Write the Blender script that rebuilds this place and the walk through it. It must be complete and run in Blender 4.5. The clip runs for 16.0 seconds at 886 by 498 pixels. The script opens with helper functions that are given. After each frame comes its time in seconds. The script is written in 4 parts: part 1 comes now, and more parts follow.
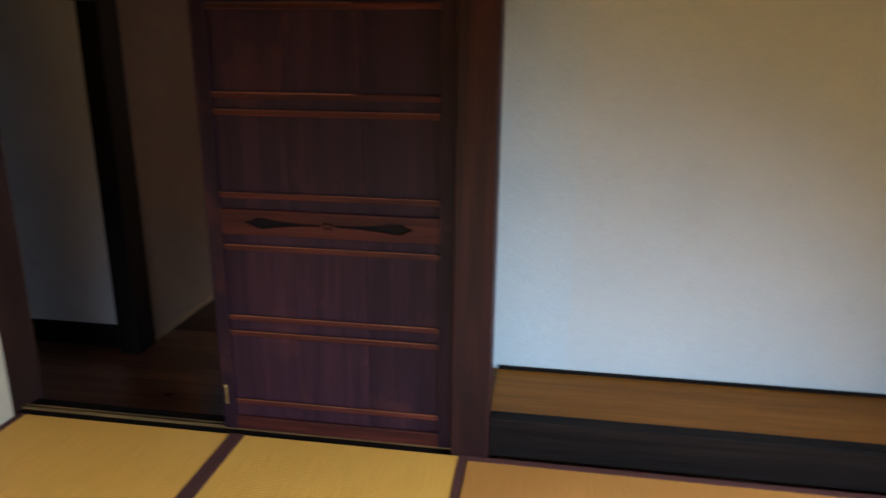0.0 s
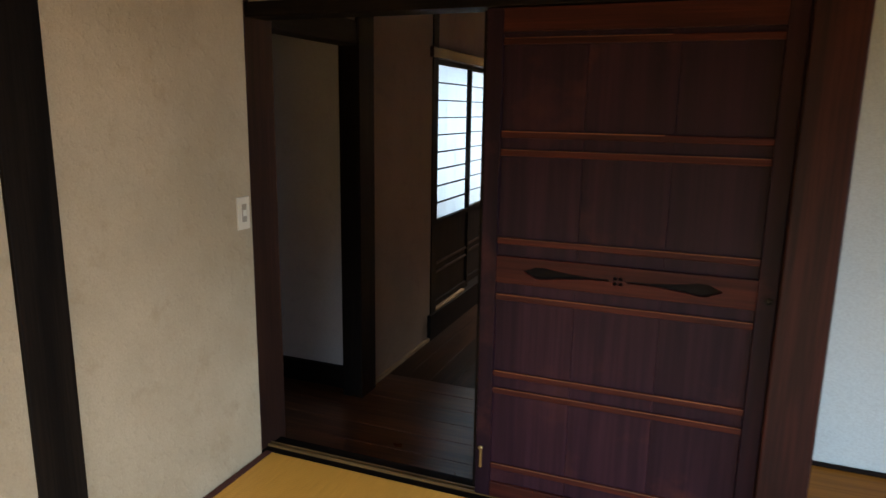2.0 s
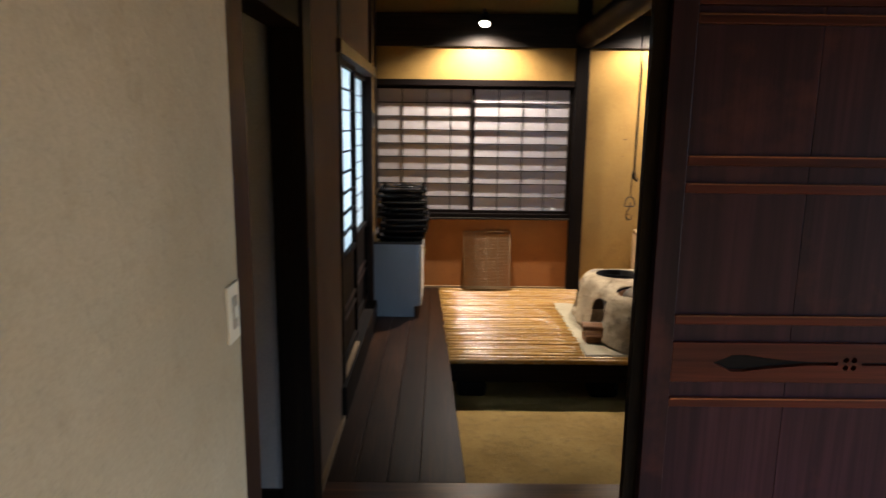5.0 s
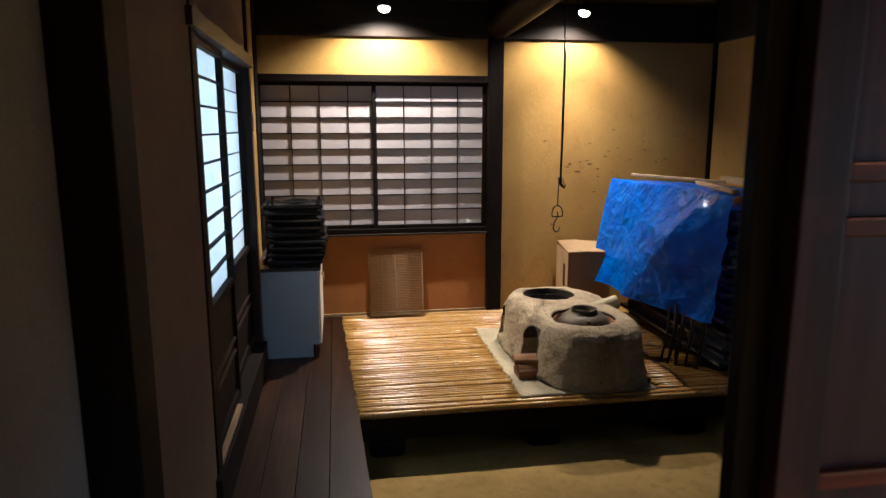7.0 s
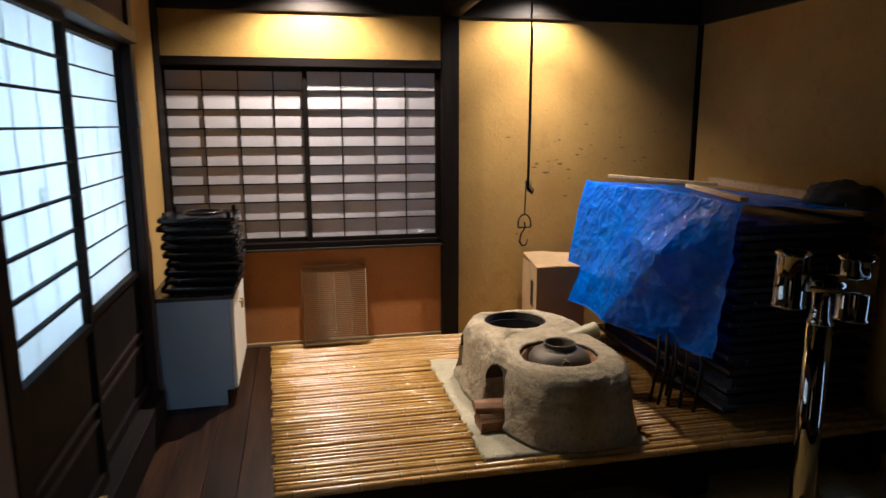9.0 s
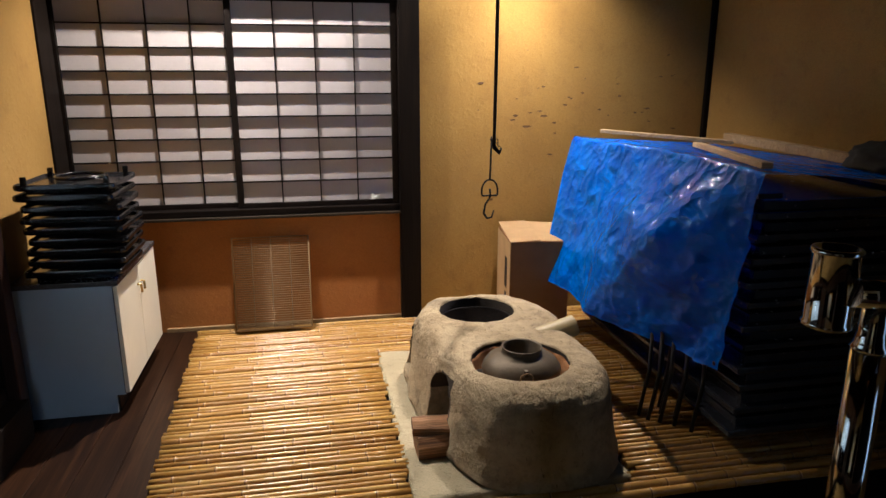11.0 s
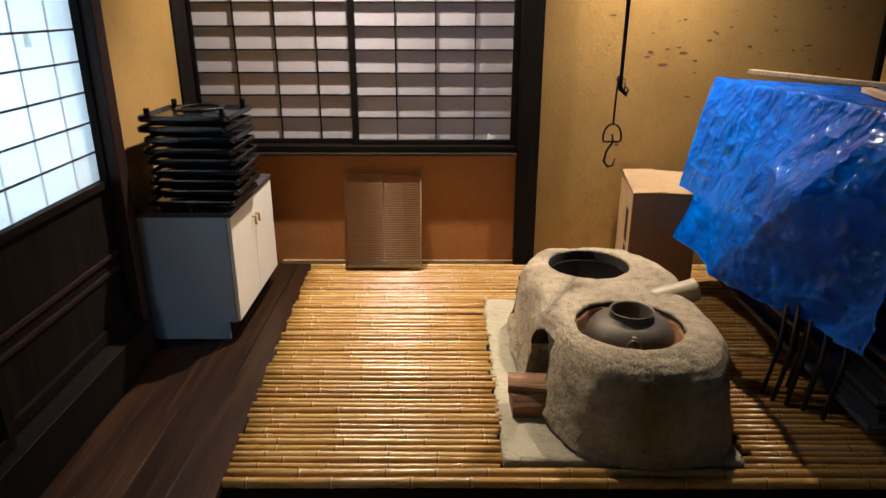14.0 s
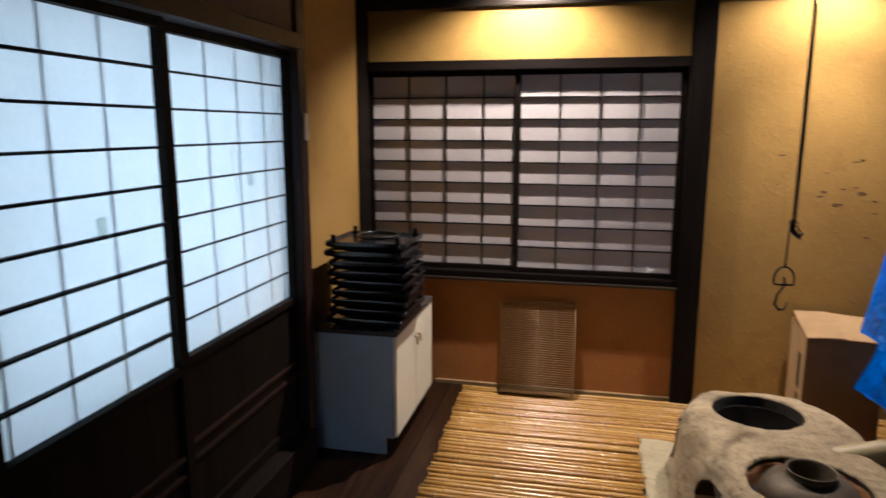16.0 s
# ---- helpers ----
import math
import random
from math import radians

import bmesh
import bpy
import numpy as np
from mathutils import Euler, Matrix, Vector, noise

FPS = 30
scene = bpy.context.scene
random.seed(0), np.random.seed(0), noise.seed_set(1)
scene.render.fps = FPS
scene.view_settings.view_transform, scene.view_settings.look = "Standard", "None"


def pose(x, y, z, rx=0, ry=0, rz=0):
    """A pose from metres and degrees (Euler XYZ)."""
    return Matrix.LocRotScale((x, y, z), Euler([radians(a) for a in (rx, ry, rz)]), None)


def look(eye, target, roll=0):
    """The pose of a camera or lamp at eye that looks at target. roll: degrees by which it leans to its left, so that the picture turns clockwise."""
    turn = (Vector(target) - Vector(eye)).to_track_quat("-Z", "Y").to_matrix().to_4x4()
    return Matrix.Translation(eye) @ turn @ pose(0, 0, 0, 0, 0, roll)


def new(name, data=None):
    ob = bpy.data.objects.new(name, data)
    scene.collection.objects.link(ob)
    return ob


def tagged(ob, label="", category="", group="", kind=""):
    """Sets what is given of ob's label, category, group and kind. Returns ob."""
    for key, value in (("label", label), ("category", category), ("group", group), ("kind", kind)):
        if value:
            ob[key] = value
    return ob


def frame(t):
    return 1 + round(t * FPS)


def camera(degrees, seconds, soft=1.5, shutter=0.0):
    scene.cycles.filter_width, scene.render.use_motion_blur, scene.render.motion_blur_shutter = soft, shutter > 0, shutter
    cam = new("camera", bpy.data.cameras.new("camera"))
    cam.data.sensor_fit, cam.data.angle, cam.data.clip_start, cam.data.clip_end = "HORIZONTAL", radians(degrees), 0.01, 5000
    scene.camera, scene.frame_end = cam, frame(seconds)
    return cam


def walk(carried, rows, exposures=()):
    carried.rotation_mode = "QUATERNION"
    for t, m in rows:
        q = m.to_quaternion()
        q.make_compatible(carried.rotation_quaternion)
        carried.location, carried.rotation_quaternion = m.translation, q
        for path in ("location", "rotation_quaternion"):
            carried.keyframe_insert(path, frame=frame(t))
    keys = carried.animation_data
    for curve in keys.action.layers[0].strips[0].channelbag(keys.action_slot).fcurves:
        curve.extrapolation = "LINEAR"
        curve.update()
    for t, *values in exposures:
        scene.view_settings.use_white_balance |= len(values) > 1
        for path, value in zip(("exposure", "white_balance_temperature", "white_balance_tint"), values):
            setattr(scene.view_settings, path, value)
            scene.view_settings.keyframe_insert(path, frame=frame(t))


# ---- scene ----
cam = camera(66.8, 16.0, 1.5, 0.5)
PATH = [
    (0, (0.792, 0.164, 1.471), (0.504, 2.065, 0.922), 0.6),
    (0.5, (0.72, 0.136, 1.463), (0.167, 2.002, 1.0), 0.9),
    (1, (0.571, 0.159, 1.463), (-0.095, 1.993, 1.026), 0.9),
    (1.5, (0.428, 0.187, 1.437), (-0.278, 2.012, 1.025), 1.0),
    (2, (0.26, 0.271, 1.414), (-0.453, 2.094, 1.006), 0.9),
    (2.5, (0.04, 0.365, 1.416), (-0.657, 2.194, 1.005), 0.9),
    (3, (-0.205, 0.44, 1.429), (-0.89, 2.275, 1.026), 1.2),
    (3.5, (-0.426, 0.513, 1.415), (-0.966, 2.4, 1.03), 1.1),
    (4, (-0.64, 0.652, 1.416), (-1.027, 2.578, 1.039), 1.0),
    (4.5, (-0.807, 0.791, 1.413), (-1.05, 2.741, 1.036), 0.8),
    (5, (-0.934, 0.981, 1.411), (-0.92, 2.946, 1.04), 0.7),
    (5.2, (-0.963, 1.056, 1.409), (-0.853, 3.019, 1.044), 0.7),
    (7.5, (-0.907, 2.026, 1.38), (-0.591, 3.969, 1.025), -0.1),
    (8, (-0.859, 2.241, 1.393), (-0.524, 4.177, 1.021), -0.1),
    (8.5, (-0.798, 2.439, 1.389), (-0.425, 4.369, 1.018), -0.1),
    (9, (-0.713, 2.611, 1.365), (-0.292, 4.532, 1.0), -0.1),
    (9.2, (-0.65, 2.709, 1.375), (-0.213, 4.624, 1.004), -0.1),
    (11.3, (-0.189, 3.352, 1.322), (0.147, 5.252, 0.797), -0.1),
    (11.5, (-0.172, 3.388, 1.328), (0.115, 5.293, 0.791), -0.0),
    (12, (-0.129, 3.466, 1.304), (0.024, 5.375, 0.727), -0.1),
    (12.5, (-0.121, 3.491, 1.282), (-0.04, 5.38, 0.63), -0.0),
    (13, (-0.117, 3.496, 1.284), (-0.085, 5.371, 0.589), 0.1),
    (13.5, (-0.117, 3.475, 1.301), (-0.11, 5.348, 0.601), 0.0),
    (14, (-0.118, 3.441, 1.326), (-0.125, 5.32, 0.643), -0.0),
    (14.5, (-0.127, 3.415, 1.371), (-0.154, 5.314, 0.745), -0.0),
    (15, (-0.16, 3.382, 1.392), (-0.255, 5.312, 0.875), 0.2),
    (15.5, (-0.169, 3.372, 1.418), (-0.383, 5.315, 0.996), 0.2),
    (16, (-0.201, 3.354, 1.414), (-0.625, 5.276, 1.059), 0.1),
]
EXPOSURES = [(0.0, 0.22, 5650, 15), (1.0, 0.14, 6100, 15), (2.0, 0.06, 6250, 15), (5.0, -0.02, 5950, 12), (7.5, -0.14, 5700, 12), (9.0, -0.12, 5700, 12), (12.0, 0.0, 5850, 12), (14.5, 0.0, 5850, 12), (15.5, -0.35, 5850, 14), (16.0, -0.55, 5850, 15)]
walk(cam, [(t, look(eye, target, roll)) for t, eye, target, roll in PATH], EXPOSURES)

# ---- world and lights ----
world = bpy.data.worlds.new("sky")
scene.world = world
world.use_nodes = True
wn = world.node_tree.nodes
sky = wn.new("ShaderNodeTexSky")
sky.sky_type, sky.sun_disc, sky.sun_elevation, sky.sun_rotation = "NISHITA", False, radians(40), radians(200)
wn["Background"].inputs[1].default_value = 0.08
world.node_tree.links.new(sky.outputs[0], wn["Background"].inputs[0])


def area_light(name, eye, target, w, h, watts, colour):
    data = bpy.data.lights.new(name, "AREA")
    data.shape, data.size, data.size_y, data.energy, data.color = "RECTANGLE", w, h, watts, colour
    ob = new(name, data)
    ob.matrix_world = look(eye, target)
    return ob


def spot_light(name, eye, target, watts, colour, angle, blend, radius):
    data = bpy.data.lights.new(name, "SPOT")
    data.energy, data.color, data.spot_size, data.spot_blend, data.shadow_soft_size = watts, colour, radians(angle), blend, radius
    ob = new(name, data)
    ob.matrix_world = look(eye, target)
    return ob


WARM, COOL = (1.0, 0.855, 0.69), (0.68, 0.85, 1.0)
LAMP_A, LAMP_B = Vector((-0.56, 6.95, 2.20)), Vector((0.97, 6.95, 2.205))
for lamp, aim, flood, watts, wide, focus in ((LAMP_A, Vector((-0.06, -0.32, -1)), Vector((0, 0.26, -1)), 140, 146, 82), (LAMP_B, Vector((0.0, -0.22, -1)), Vector((-0.12, 0.34, -1)), 90, 134, 100)):
    spot_light("spot_spill", lamp, lamp + flood, watts, WARM, wide, 0.6, 0.02)
    spot_light("spot_beam", lamp, lamp + aim, 285 if lamp is LAMP_A else 210, WARM, focus, 1.0, 0.02)
area_light("daylight_west", (-1.80, 5.25, 1.2), (0, 5.25, 1.2), 1.6, 1.1, 46, COOL)
EAST_OPENING = 2.32
DAY = (0.72, 0.89, 1.0)
south_light = area_light("daylight_south", (0.2, -1.95, 1.0), (0.2, -1.40, 0.3), 2.7, 1.5, 92, DAY)
south_light.data.spread = radians(104)
east_light = area_light("daylight_east", (3.02, 0.75, 1.1), (2.2, 0.85, 0.45), 1.9, 1.5, 70, DAY)
east_light.data.spread = radians(108)

area_light("daylight_entrance", (EAST_OPENING, 3.6, 0.6), (0.0, 3.6, 0.6), 0.32, 1.6, 3, (0.45, 0.7, 1.0))


# ---- materials ----
class Nodes:
    def __init__(self, name):
        self.mat = bpy.data.materials.new(name)
        self.mat.use_nodes = True
        self.tree = self.mat.node_tree
        self.bsdf = self.tree.nodes["Principled BSDF"]
        self.out = self.tree.nodes["Material Output"]

    def add(self, kind, **inputs):
        node = self.tree.nodes.new(kind)
        for key, value in inputs.items():
            self.put(node.inputs[key.replace("_", " ")], value)
        return node

    def put(self, socket, value):
        if isinstance(value, bpy.types.NodeSocket):
            self.tree.links.new(value, socket)
        else:
            socket.default_value = value

    def coords(self, scale=(1, 1, 1), shift=True):
        tc = self.add("ShaderNodeTexCoord")
        mp = self.add("ShaderNodeMapping", Vector=tc.outputs["Object"])
        mp.inputs["Scale"].default_value = scale
        if shift:
            rnd = self.add("ShaderNodeObjectInfo").outputs["Random"]
            mul = self.add("ShaderNodeMath")
            mul.operation = "MULTIPLY"
            self.put(mul.inputs[0], rnd)
            mul.inputs[1].default_value = 37.0
            comb = self.add("ShaderNodeCombineXYZ")
            for k in range(3):
                self.put(comb.inputs[k], mul.outputs[0])
            self.put(mp.inputs["Location"], comb.outputs[0])
        return mp.outputs[0]

    def noise(self, vec, scale, detail=5.0, rough=0.55, dist=0.0):
        return self.add("ShaderNodeTexNoise", Vector=vec, Scale=scale, Detail=detail, Roughness=rough, Distortion=dist).outputs[0]

    def ramp(self, fac, stops):
        node = self.add("ShaderNodeValToRGB", Fac=fac)
        els = node.color_ramp.elements
        while len(els) < len(stops):
            els.new(0.5)
        for el, (p, c) in zip(els, stops):
            el.position = p
            el.color = (*c, 1) if len(c) == 3 else c
        return node.outputs[0]

    def mix(self, fac, a, b, mode="MIX"):
        node = self.tree.nodes.new("ShaderNodeMix")
        node.data_type, node.blend_type = "RGBA", mode
        for sock, value in ((node.inputs[0], fac), (node.inputs[6], a), (node.inputs[7], b)):
            if isinstance(value, tuple) and len(value) == 3:
                value = (*value, 1)
            self.put(sock, value)
        return node.outputs[2]

    def math(self, op, a, b):
        node = self.add("ShaderNodeMath")
        node.operation = op
        self.put(node.inputs[0], a)
        self.put(node.inputs[1], b)
        return node.outputs[0]

    def bump(self, height, strength, distance=0.01, after=None):
        node = self.add("ShaderNodeBump", Height=height, Strength=strength, Distance=distance)
        if after is not None:
            self.put(node.inputs["Normal"], after)
        return node.outputs[0]

    def finish(self, colour, rough, normal=None, metal=0.0, spec=0.5, coat=0.0):
        b = self.bsdf
        self.put(b.inputs["Base Color"], (*colour, 1) if isinstance(colour, tuple) else colour)
        self.put(b.inputs["Roughness"], rough)
        self.put(b.inputs["Metallic"], metal)
        self.put(b.inputs["Specular IOR Level"], spec)
        self.put(b.inputs["Coat Weight"], coat)
        if normal is not None:
            self.put(b.inputs["Normal"], normal)
        return self.mat


def plaster(name, dark, light, stain, rough=0.9, grit=0.16, relief=1.0, speck=0.35):
    n = Nodes(name)
    v = n.coords(shift=False)
    big = n.noise(v, 1.6, 6, 0.6)
    mid = n.noise(v, 9, 6, 0.65)
    fine = n.noise(v, 190, 3, 0.6)
    col = n.mix(n.ramp(big, [(0.3, (0, 0, 0)), (0.7, (1, 1, 1))]), dark, light)
    col = n.mix(n.ramp(mid, [(0.56, (0, 0, 0)), (0.78, (0.55, 0.55, 0.55))]), col, stain)
    col = n.mix(n.ramp(fine, [(0.35, (speck, speck, speck)), (0.6, (0, 0, 0))]), col, tuple(c * 0.6 for c in dark))
    normal = n.bump(fine, grit, 0.003)
    lumps = n.ramp(n.noise(v, 38, 3, 0.5), [(0.52, (0, 0, 0)), (0.75, (1, 1, 1))])
    normal = n.bump(mid, 0.35 * relief, 0.014, normal)
    normal = n.bump(lumps, 0.4 * relief, 0.005, normal)
    return n.finish(col, rough, normal)


def wood(name, dark, light, axis=2, rough=0.55, scale=1.0, streak=0.5, spec=0.4, wear=None, coat=0.0):
    n = Nodes(name)
    s = [14.0 * scale] * 3
    s[axis] = 0.9 * scale
    v = n.coords(tuple(s))
    rings = n.noise(v, 1.0, 5, 0.6, 0.8)
    s2 = [120.0 * scale] * 3
    s2[axis] = 3.0 * scale
    grain = n.noise(n.coords(tuple(s2)), 1.0, 3, 0.6)
    col = n.mix(n.ramp(rings, [(0.32, (0, 0, 0)), (0.66, (1, 1, 1))]), dark, light)
    col = n.mix(n.ramp(grain, [(0.4, (streak,) * 3), (0.6, (0, 0, 0))]), col, tuple(c * 0.45 for c in dark))
    rnd = n.add("ShaderNodeObjectInfo").outputs["Random"]
    hsv = n.add("ShaderNodeHueSaturation", Color=col)
    n.put(hsv.inputs["Value"], n.math("ADD", n.math("MULTIPLY", rnd, 0.36), 0.82))
    col = hsv.outputs[0]
    blotch = n.noise(n.coords((1, 1, 1)), 3.5, 5, 0.6)
    if wear:
        col = n.mix(n.ramp(blotch, [(0.55, (0, 0, 0)), (0.8, (0.5, 0.5, 0.5))]), col, wear)
    rg = n.math("ADD", n.math("MULTIPLY", blotch, 0.16), rough - 0.08)
    normal = n.bump(grain, 0.22, 0.002)
    normal = n.bump(rings, 0.12, 0.004, normal)
    return n.finish(col, rg, normal, 0.0, spec, coat)


def plain(name, colour, rough, metal=0.0, spec=0.5, vary=0.12, scale=30.0, bump=0.08, coat=0.0):
    n = Nodes(name)
    v = n.coords()
    a = n.noise(v, scale, 5, 0.6)
    b = n.noise(v, scale * 0.12, 4, 0.6)
    col = n.mix(n.ramp(b, [(0.3, (0, 0, 0)), (0.7, (1, 1, 1))]), tuple(c * (1 - vary) for c in colour), tuple(min(1, c * (1 + vary)) for c in colour))
    rg = n.math("ADD", n.math("MULTIPLY", a, 0.2), rough - 0.1)
    return n.finish(col, rg, n.bump(a, bump, 0.003), metal, spec, coat)


def paper(name, colour, through_share):
    n = Nodes(name)
    v = n.coords(shift=False)
    fib = n.noise(v, 60, 6, 0.7)
    patch = n.noise(v, 4, 3, 0.5)
    col = n.mix(n.ramp(fib, [(0.3, (0.5, 0.5, 0.5)), (0.7, (0, 0, 0))]), colour, tuple(c * 0.86 for c in colour))
    col = n.mix(n.ramp(patch, [(0.35, (0.4, 0.4, 0.4)), (0.65, (0, 0, 0))]), col, tuple(c * 0.9 for c in colour))
    d = n.add("ShaderNodeBsdfDiffuse", Color=col)
    t = n.add("ShaderNodeBsdfTranslucent", Color=col)
    m = n.add("ShaderNodeMixShader", Fac=through_share)
    n.tree.links.new(d.outputs[0], m.inputs[1])
    n.tree.links.new(t.outputs[0], m.inputs[2])
    n.tree.links.new(m.outputs[0], n.out.inputs[0])
    return n.mat


def tatami_material(name, base, pale, shade):
    n = Nodes(name)
    v = n.coords((1, 1, 1), False)
    w1 = n.add("ShaderNodeTexWave", Vector=v, Scale=42.0, Distortion=0.6, Detail=1.0)
    w1.bands_direction = "X"
    w2 = n.add("ShaderNodeTexWave", Vector=v, Scale=26.0, Distortion=0.4, Detail=1.0)
    w2.bands_direction = "Y"
    fine = n.noise(n.coords((260, 6, 60), False), 1.0, 3)
    big = n.noise(v, 2.2, 5, 0.6)
    col = n.mix(n.ramp(big, [(0.3, (0, 0, 0)), (0.7, (1, 1, 1))]), base, pale)
    col = n.mix(n.ramp(fine, [(0.35, (0.5, 0.5, 0.5)), (0.65, (0, 0, 0))]), col, shade)
    h = n.math("MULTIPLY", w1.outputs[1], w2.outputs[1])
    col = n.mix(n.ramp(h, [(0.0, (0.3, 0.3, 0.3)), (0.4, (0, 0, 0))]), col, shade)
    return n.finish(col, 0.55, n.bump(h, 0.35, 0.002), 0.0, 0.35)


def clay_material():
    n = Nodes("kamado_clay")
    v = n.coords(shift=False)
    big = n.noise(v, 3.2, 6, 0.6)
    mid = n.noise(v, 22, 6, 0.7)
    fine = n.noise(v, 160, 3, 0.6)
    straw = n.noise(n.coords((70, 16, 16), False), 1.0, 4, 0.6, 1.4)
    col = n.mix(n.ramp(big, [(0.35, (0, 0, 0)), (0.65, (1, 1, 1))]), (0.31, 0.235, 0.14), (0.49, 0.385, 0.24))
    col = n.mix(n.ramp(mid, [(0.46, (0, 0, 0)), (0.70, (0.5, 0.5, 0.5))]), col, (0.14, 0.108, 0.07))
    col = n.mix(n.ramp(straw, [(0.62, (0, 0, 0)), (0.70, (0.8, 0.8, 0.8))]), col, (0.12, 0.085, 0.045))
    soot = n.noise(n.coords((1.0, 1.0, 1.6), False), 2.6, 5, 0.65, 0.6)
    col = n.mix(n.ramp(soot, [(0.56, (0, 0, 0)), (0.70, (0.75, 0.75, 0.75))]), col, (0.075, 0.064, 0.052))
    normal = n.bump(fine, 0.3, 0.003)
    normal = n.bump(mid, 1.0, 0.03, normal)
    normal = n.bump(n.noise(v, 65, 4, 0.65), 0.5, 0.007, normal)
    normal = n.bump(straw, 0.5, 0.006, normal)
    return n.finish(col, 0.93, normal, 0.0, 0.2)


def bamboo_material():
    n = Nodes("bamboo_cane")
    v = n.coords((2.2, 60, 60))
    long_noise = n.noise(v, 1.0, 4, 0.6)
    spots = n.noise(n.coords((9, 30, 30)), 1.0, 5, 0.7)
    rnd = n.add("ShaderNodeObjectInfo").outputs["Random"]
    base = n.ramp(rnd, [(0.0, (0.23, 0.11, 0.026)), (0.35, (0.44, 0.25, 0.06)), (0.7, (0.34, 0.178, 0.04)), (1.0, (0.53, 0.33, 0.09))])
    col = n.mix(n.ramp(long_noise, [(0.3, (0.5, 0.5, 0.5)), (0.65, (0, 0, 0))]), base, (0.24, 0.10, 0.028))
    col = n.mix(n.ramp(spots, [(0.62, (0, 0, 0)), (0.75, (0.7, 0.7, 0.7))]), col, (0.13, 0.055, 0.02))
    return n.finish(col, n.math("ADD", n.math("MULTIPLY", spots, 0.25), 0.15), n.bump(long_noise, 0.1, 0.002), 0.0, 0.5)


def dirt_material():
    n = Nodes("packed_earth")
    v = n.coords(shift=False)
    big = n.noise(v, 2.4, 6, 0.6)
    mid = n.noise(v, 16, 6, 0.7)
    fine = n.noise(v, 120, 3)
    col = n.mix(n.ramp(big, [(0.3, (0, 0, 0)), (0.7, (1, 1, 1))]), (0.25, 0.155, 0.045), (0.40, 0.26, 0.082))
    col = n.mix(n.ramp(mid, [(0.5, (0, 0, 0)), (0.75, (0.6, 0.6, 0.6))]), col, (0.15, 0.10, 0.045))
    return n.finish(col, 0.95, n.bump(mid, 0.5, 0.015, n.bump(fine, 0.3, 0.003)), 0, 0.2)


def tarp_material():
    n = Nodes("tarp_blue")
    v = n.coords(shift=False)
    big = n.noise(v, 5, 5, 0.6)
    bend = n.add("ShaderNodeTexNoise", Vector=v, Scale=6.0, Detail=3.0)
    half = n.add("ShaderNodeVectorMath")
    half.operation = "MULTIPLY_ADD"
    n.put(half.inputs[0], bend.outputs[1])
    half.inputs[1].default_value = (0.12, 0.12, 0.12)
    n.put(half.inputs[2], v)
    cells = []
    for sc in (9.0, 21.0):
        vor = n.add("ShaderNodeTexVoronoi", Vector=half.outputs[0], Scale=sc)
        cells.append(vor.outputs["Distance"])
    weave = n.noise(v, 300, 2)
    col = n.mix(n.ramp(big, [(0.3, (0, 0, 0)), (0.7, (1, 1, 1))]), (0.001, 0.14, 0.72), (0.003, 0.25, 0.95))
    normal = n.bump(cells[0], 0.45, 0.045)
    normal = n.bump(cells[1], 0.65, 0.016, normal)
    normal = n.bump(weave, 0.1, 0.001, normal)
    return n.finish(col, 0.13, normal, 0.0, 0.75)


TAN = plaster("tan_plaster", (0.40, 0.32, 0.205), (0.52, 0.43, 0.295), (0.33, 0.245, 0.14), relief=0.8, speck=0.2)
OCHRE = plaster("ochre_plaster", (0.315, 0.172, 0.037), (0.41, 0.246, 0.058), (0.21, 0.10, 0.025), relief=0.45)
RUST = plaster("rust_plaster", (0.32, 0.12, 0.025), (0.41, 0.168, 0.038), (0.20, 0.072, 0.022), relief=0.4)
WHITE = plaster("white_plaster", (0.50, 0.545, 0.55), (0.57, 0.61, 0.60), (0.47, 0.49, 0.47), grit=0.05, relief=0.25)
PAPER_STRIP = plaster("cool_white_paper", (0.49, 0.56, 0.575), (0.54, 0.605, 0.615), (0.47, 0.52, 0.53), grit=0.05, relief=0.2)
GREYWALL = plaster("grey_plaster", (0.40, 0.37, 0.37), (0.48, 0.45, 0.45), (0.31, 0.285, 0.27), grit=0.05, relief=0.25)
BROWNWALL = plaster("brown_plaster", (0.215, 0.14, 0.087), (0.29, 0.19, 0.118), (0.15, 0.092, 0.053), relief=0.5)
CREAM = plaster("cream_plaster", (0.62, 0.52, 0.34), (0.68, 0.58, 0.4), (0.5, 0.4, 0.25))
BLACKWOOD = wood("soot_black_wood_y", (0.0055, 0.004, 0.0035), (0.014, 0.009, 0.007), 1, 0.6, 1.0, 0.5, 0.08)
BLACKWOOD_X = wood("soot_black_wood_x", (0.0055, 0.004, 0.0035), (0.014, 0.009, 0.007), 0, 0.6, 1.0, 0.5, 0.08)
SMOKED = wood("smoked_brown_wood", (0.022, 0.016, 0.011), (0.045, 0.032, 0.021), 0, 0.55, 1.0, 0.5, 0.2)
BEAMWOOD = wood("sooted_beam_wood", (0.012, 0.009, 0.0065), (0.026, 0.019, 0.013), 0, 0.6, 1.0, 0.5, 0.15)
BLACKWOOD_Z = wood("soot_black_wood_z", (0.0055, 0.004, 0.0035), (0.015, 0.010, 0.007), 2, 0.6, 1.0, 0.5, 0.08)
DOOR_V = wood("door_wood_upright", (0.013, 0.0048, 0.0102), (0.037, 0.0125, 0.0198), 2, 0.46, 0.6, 0.35, 0.14, (0.12, 0.034, 0.021))
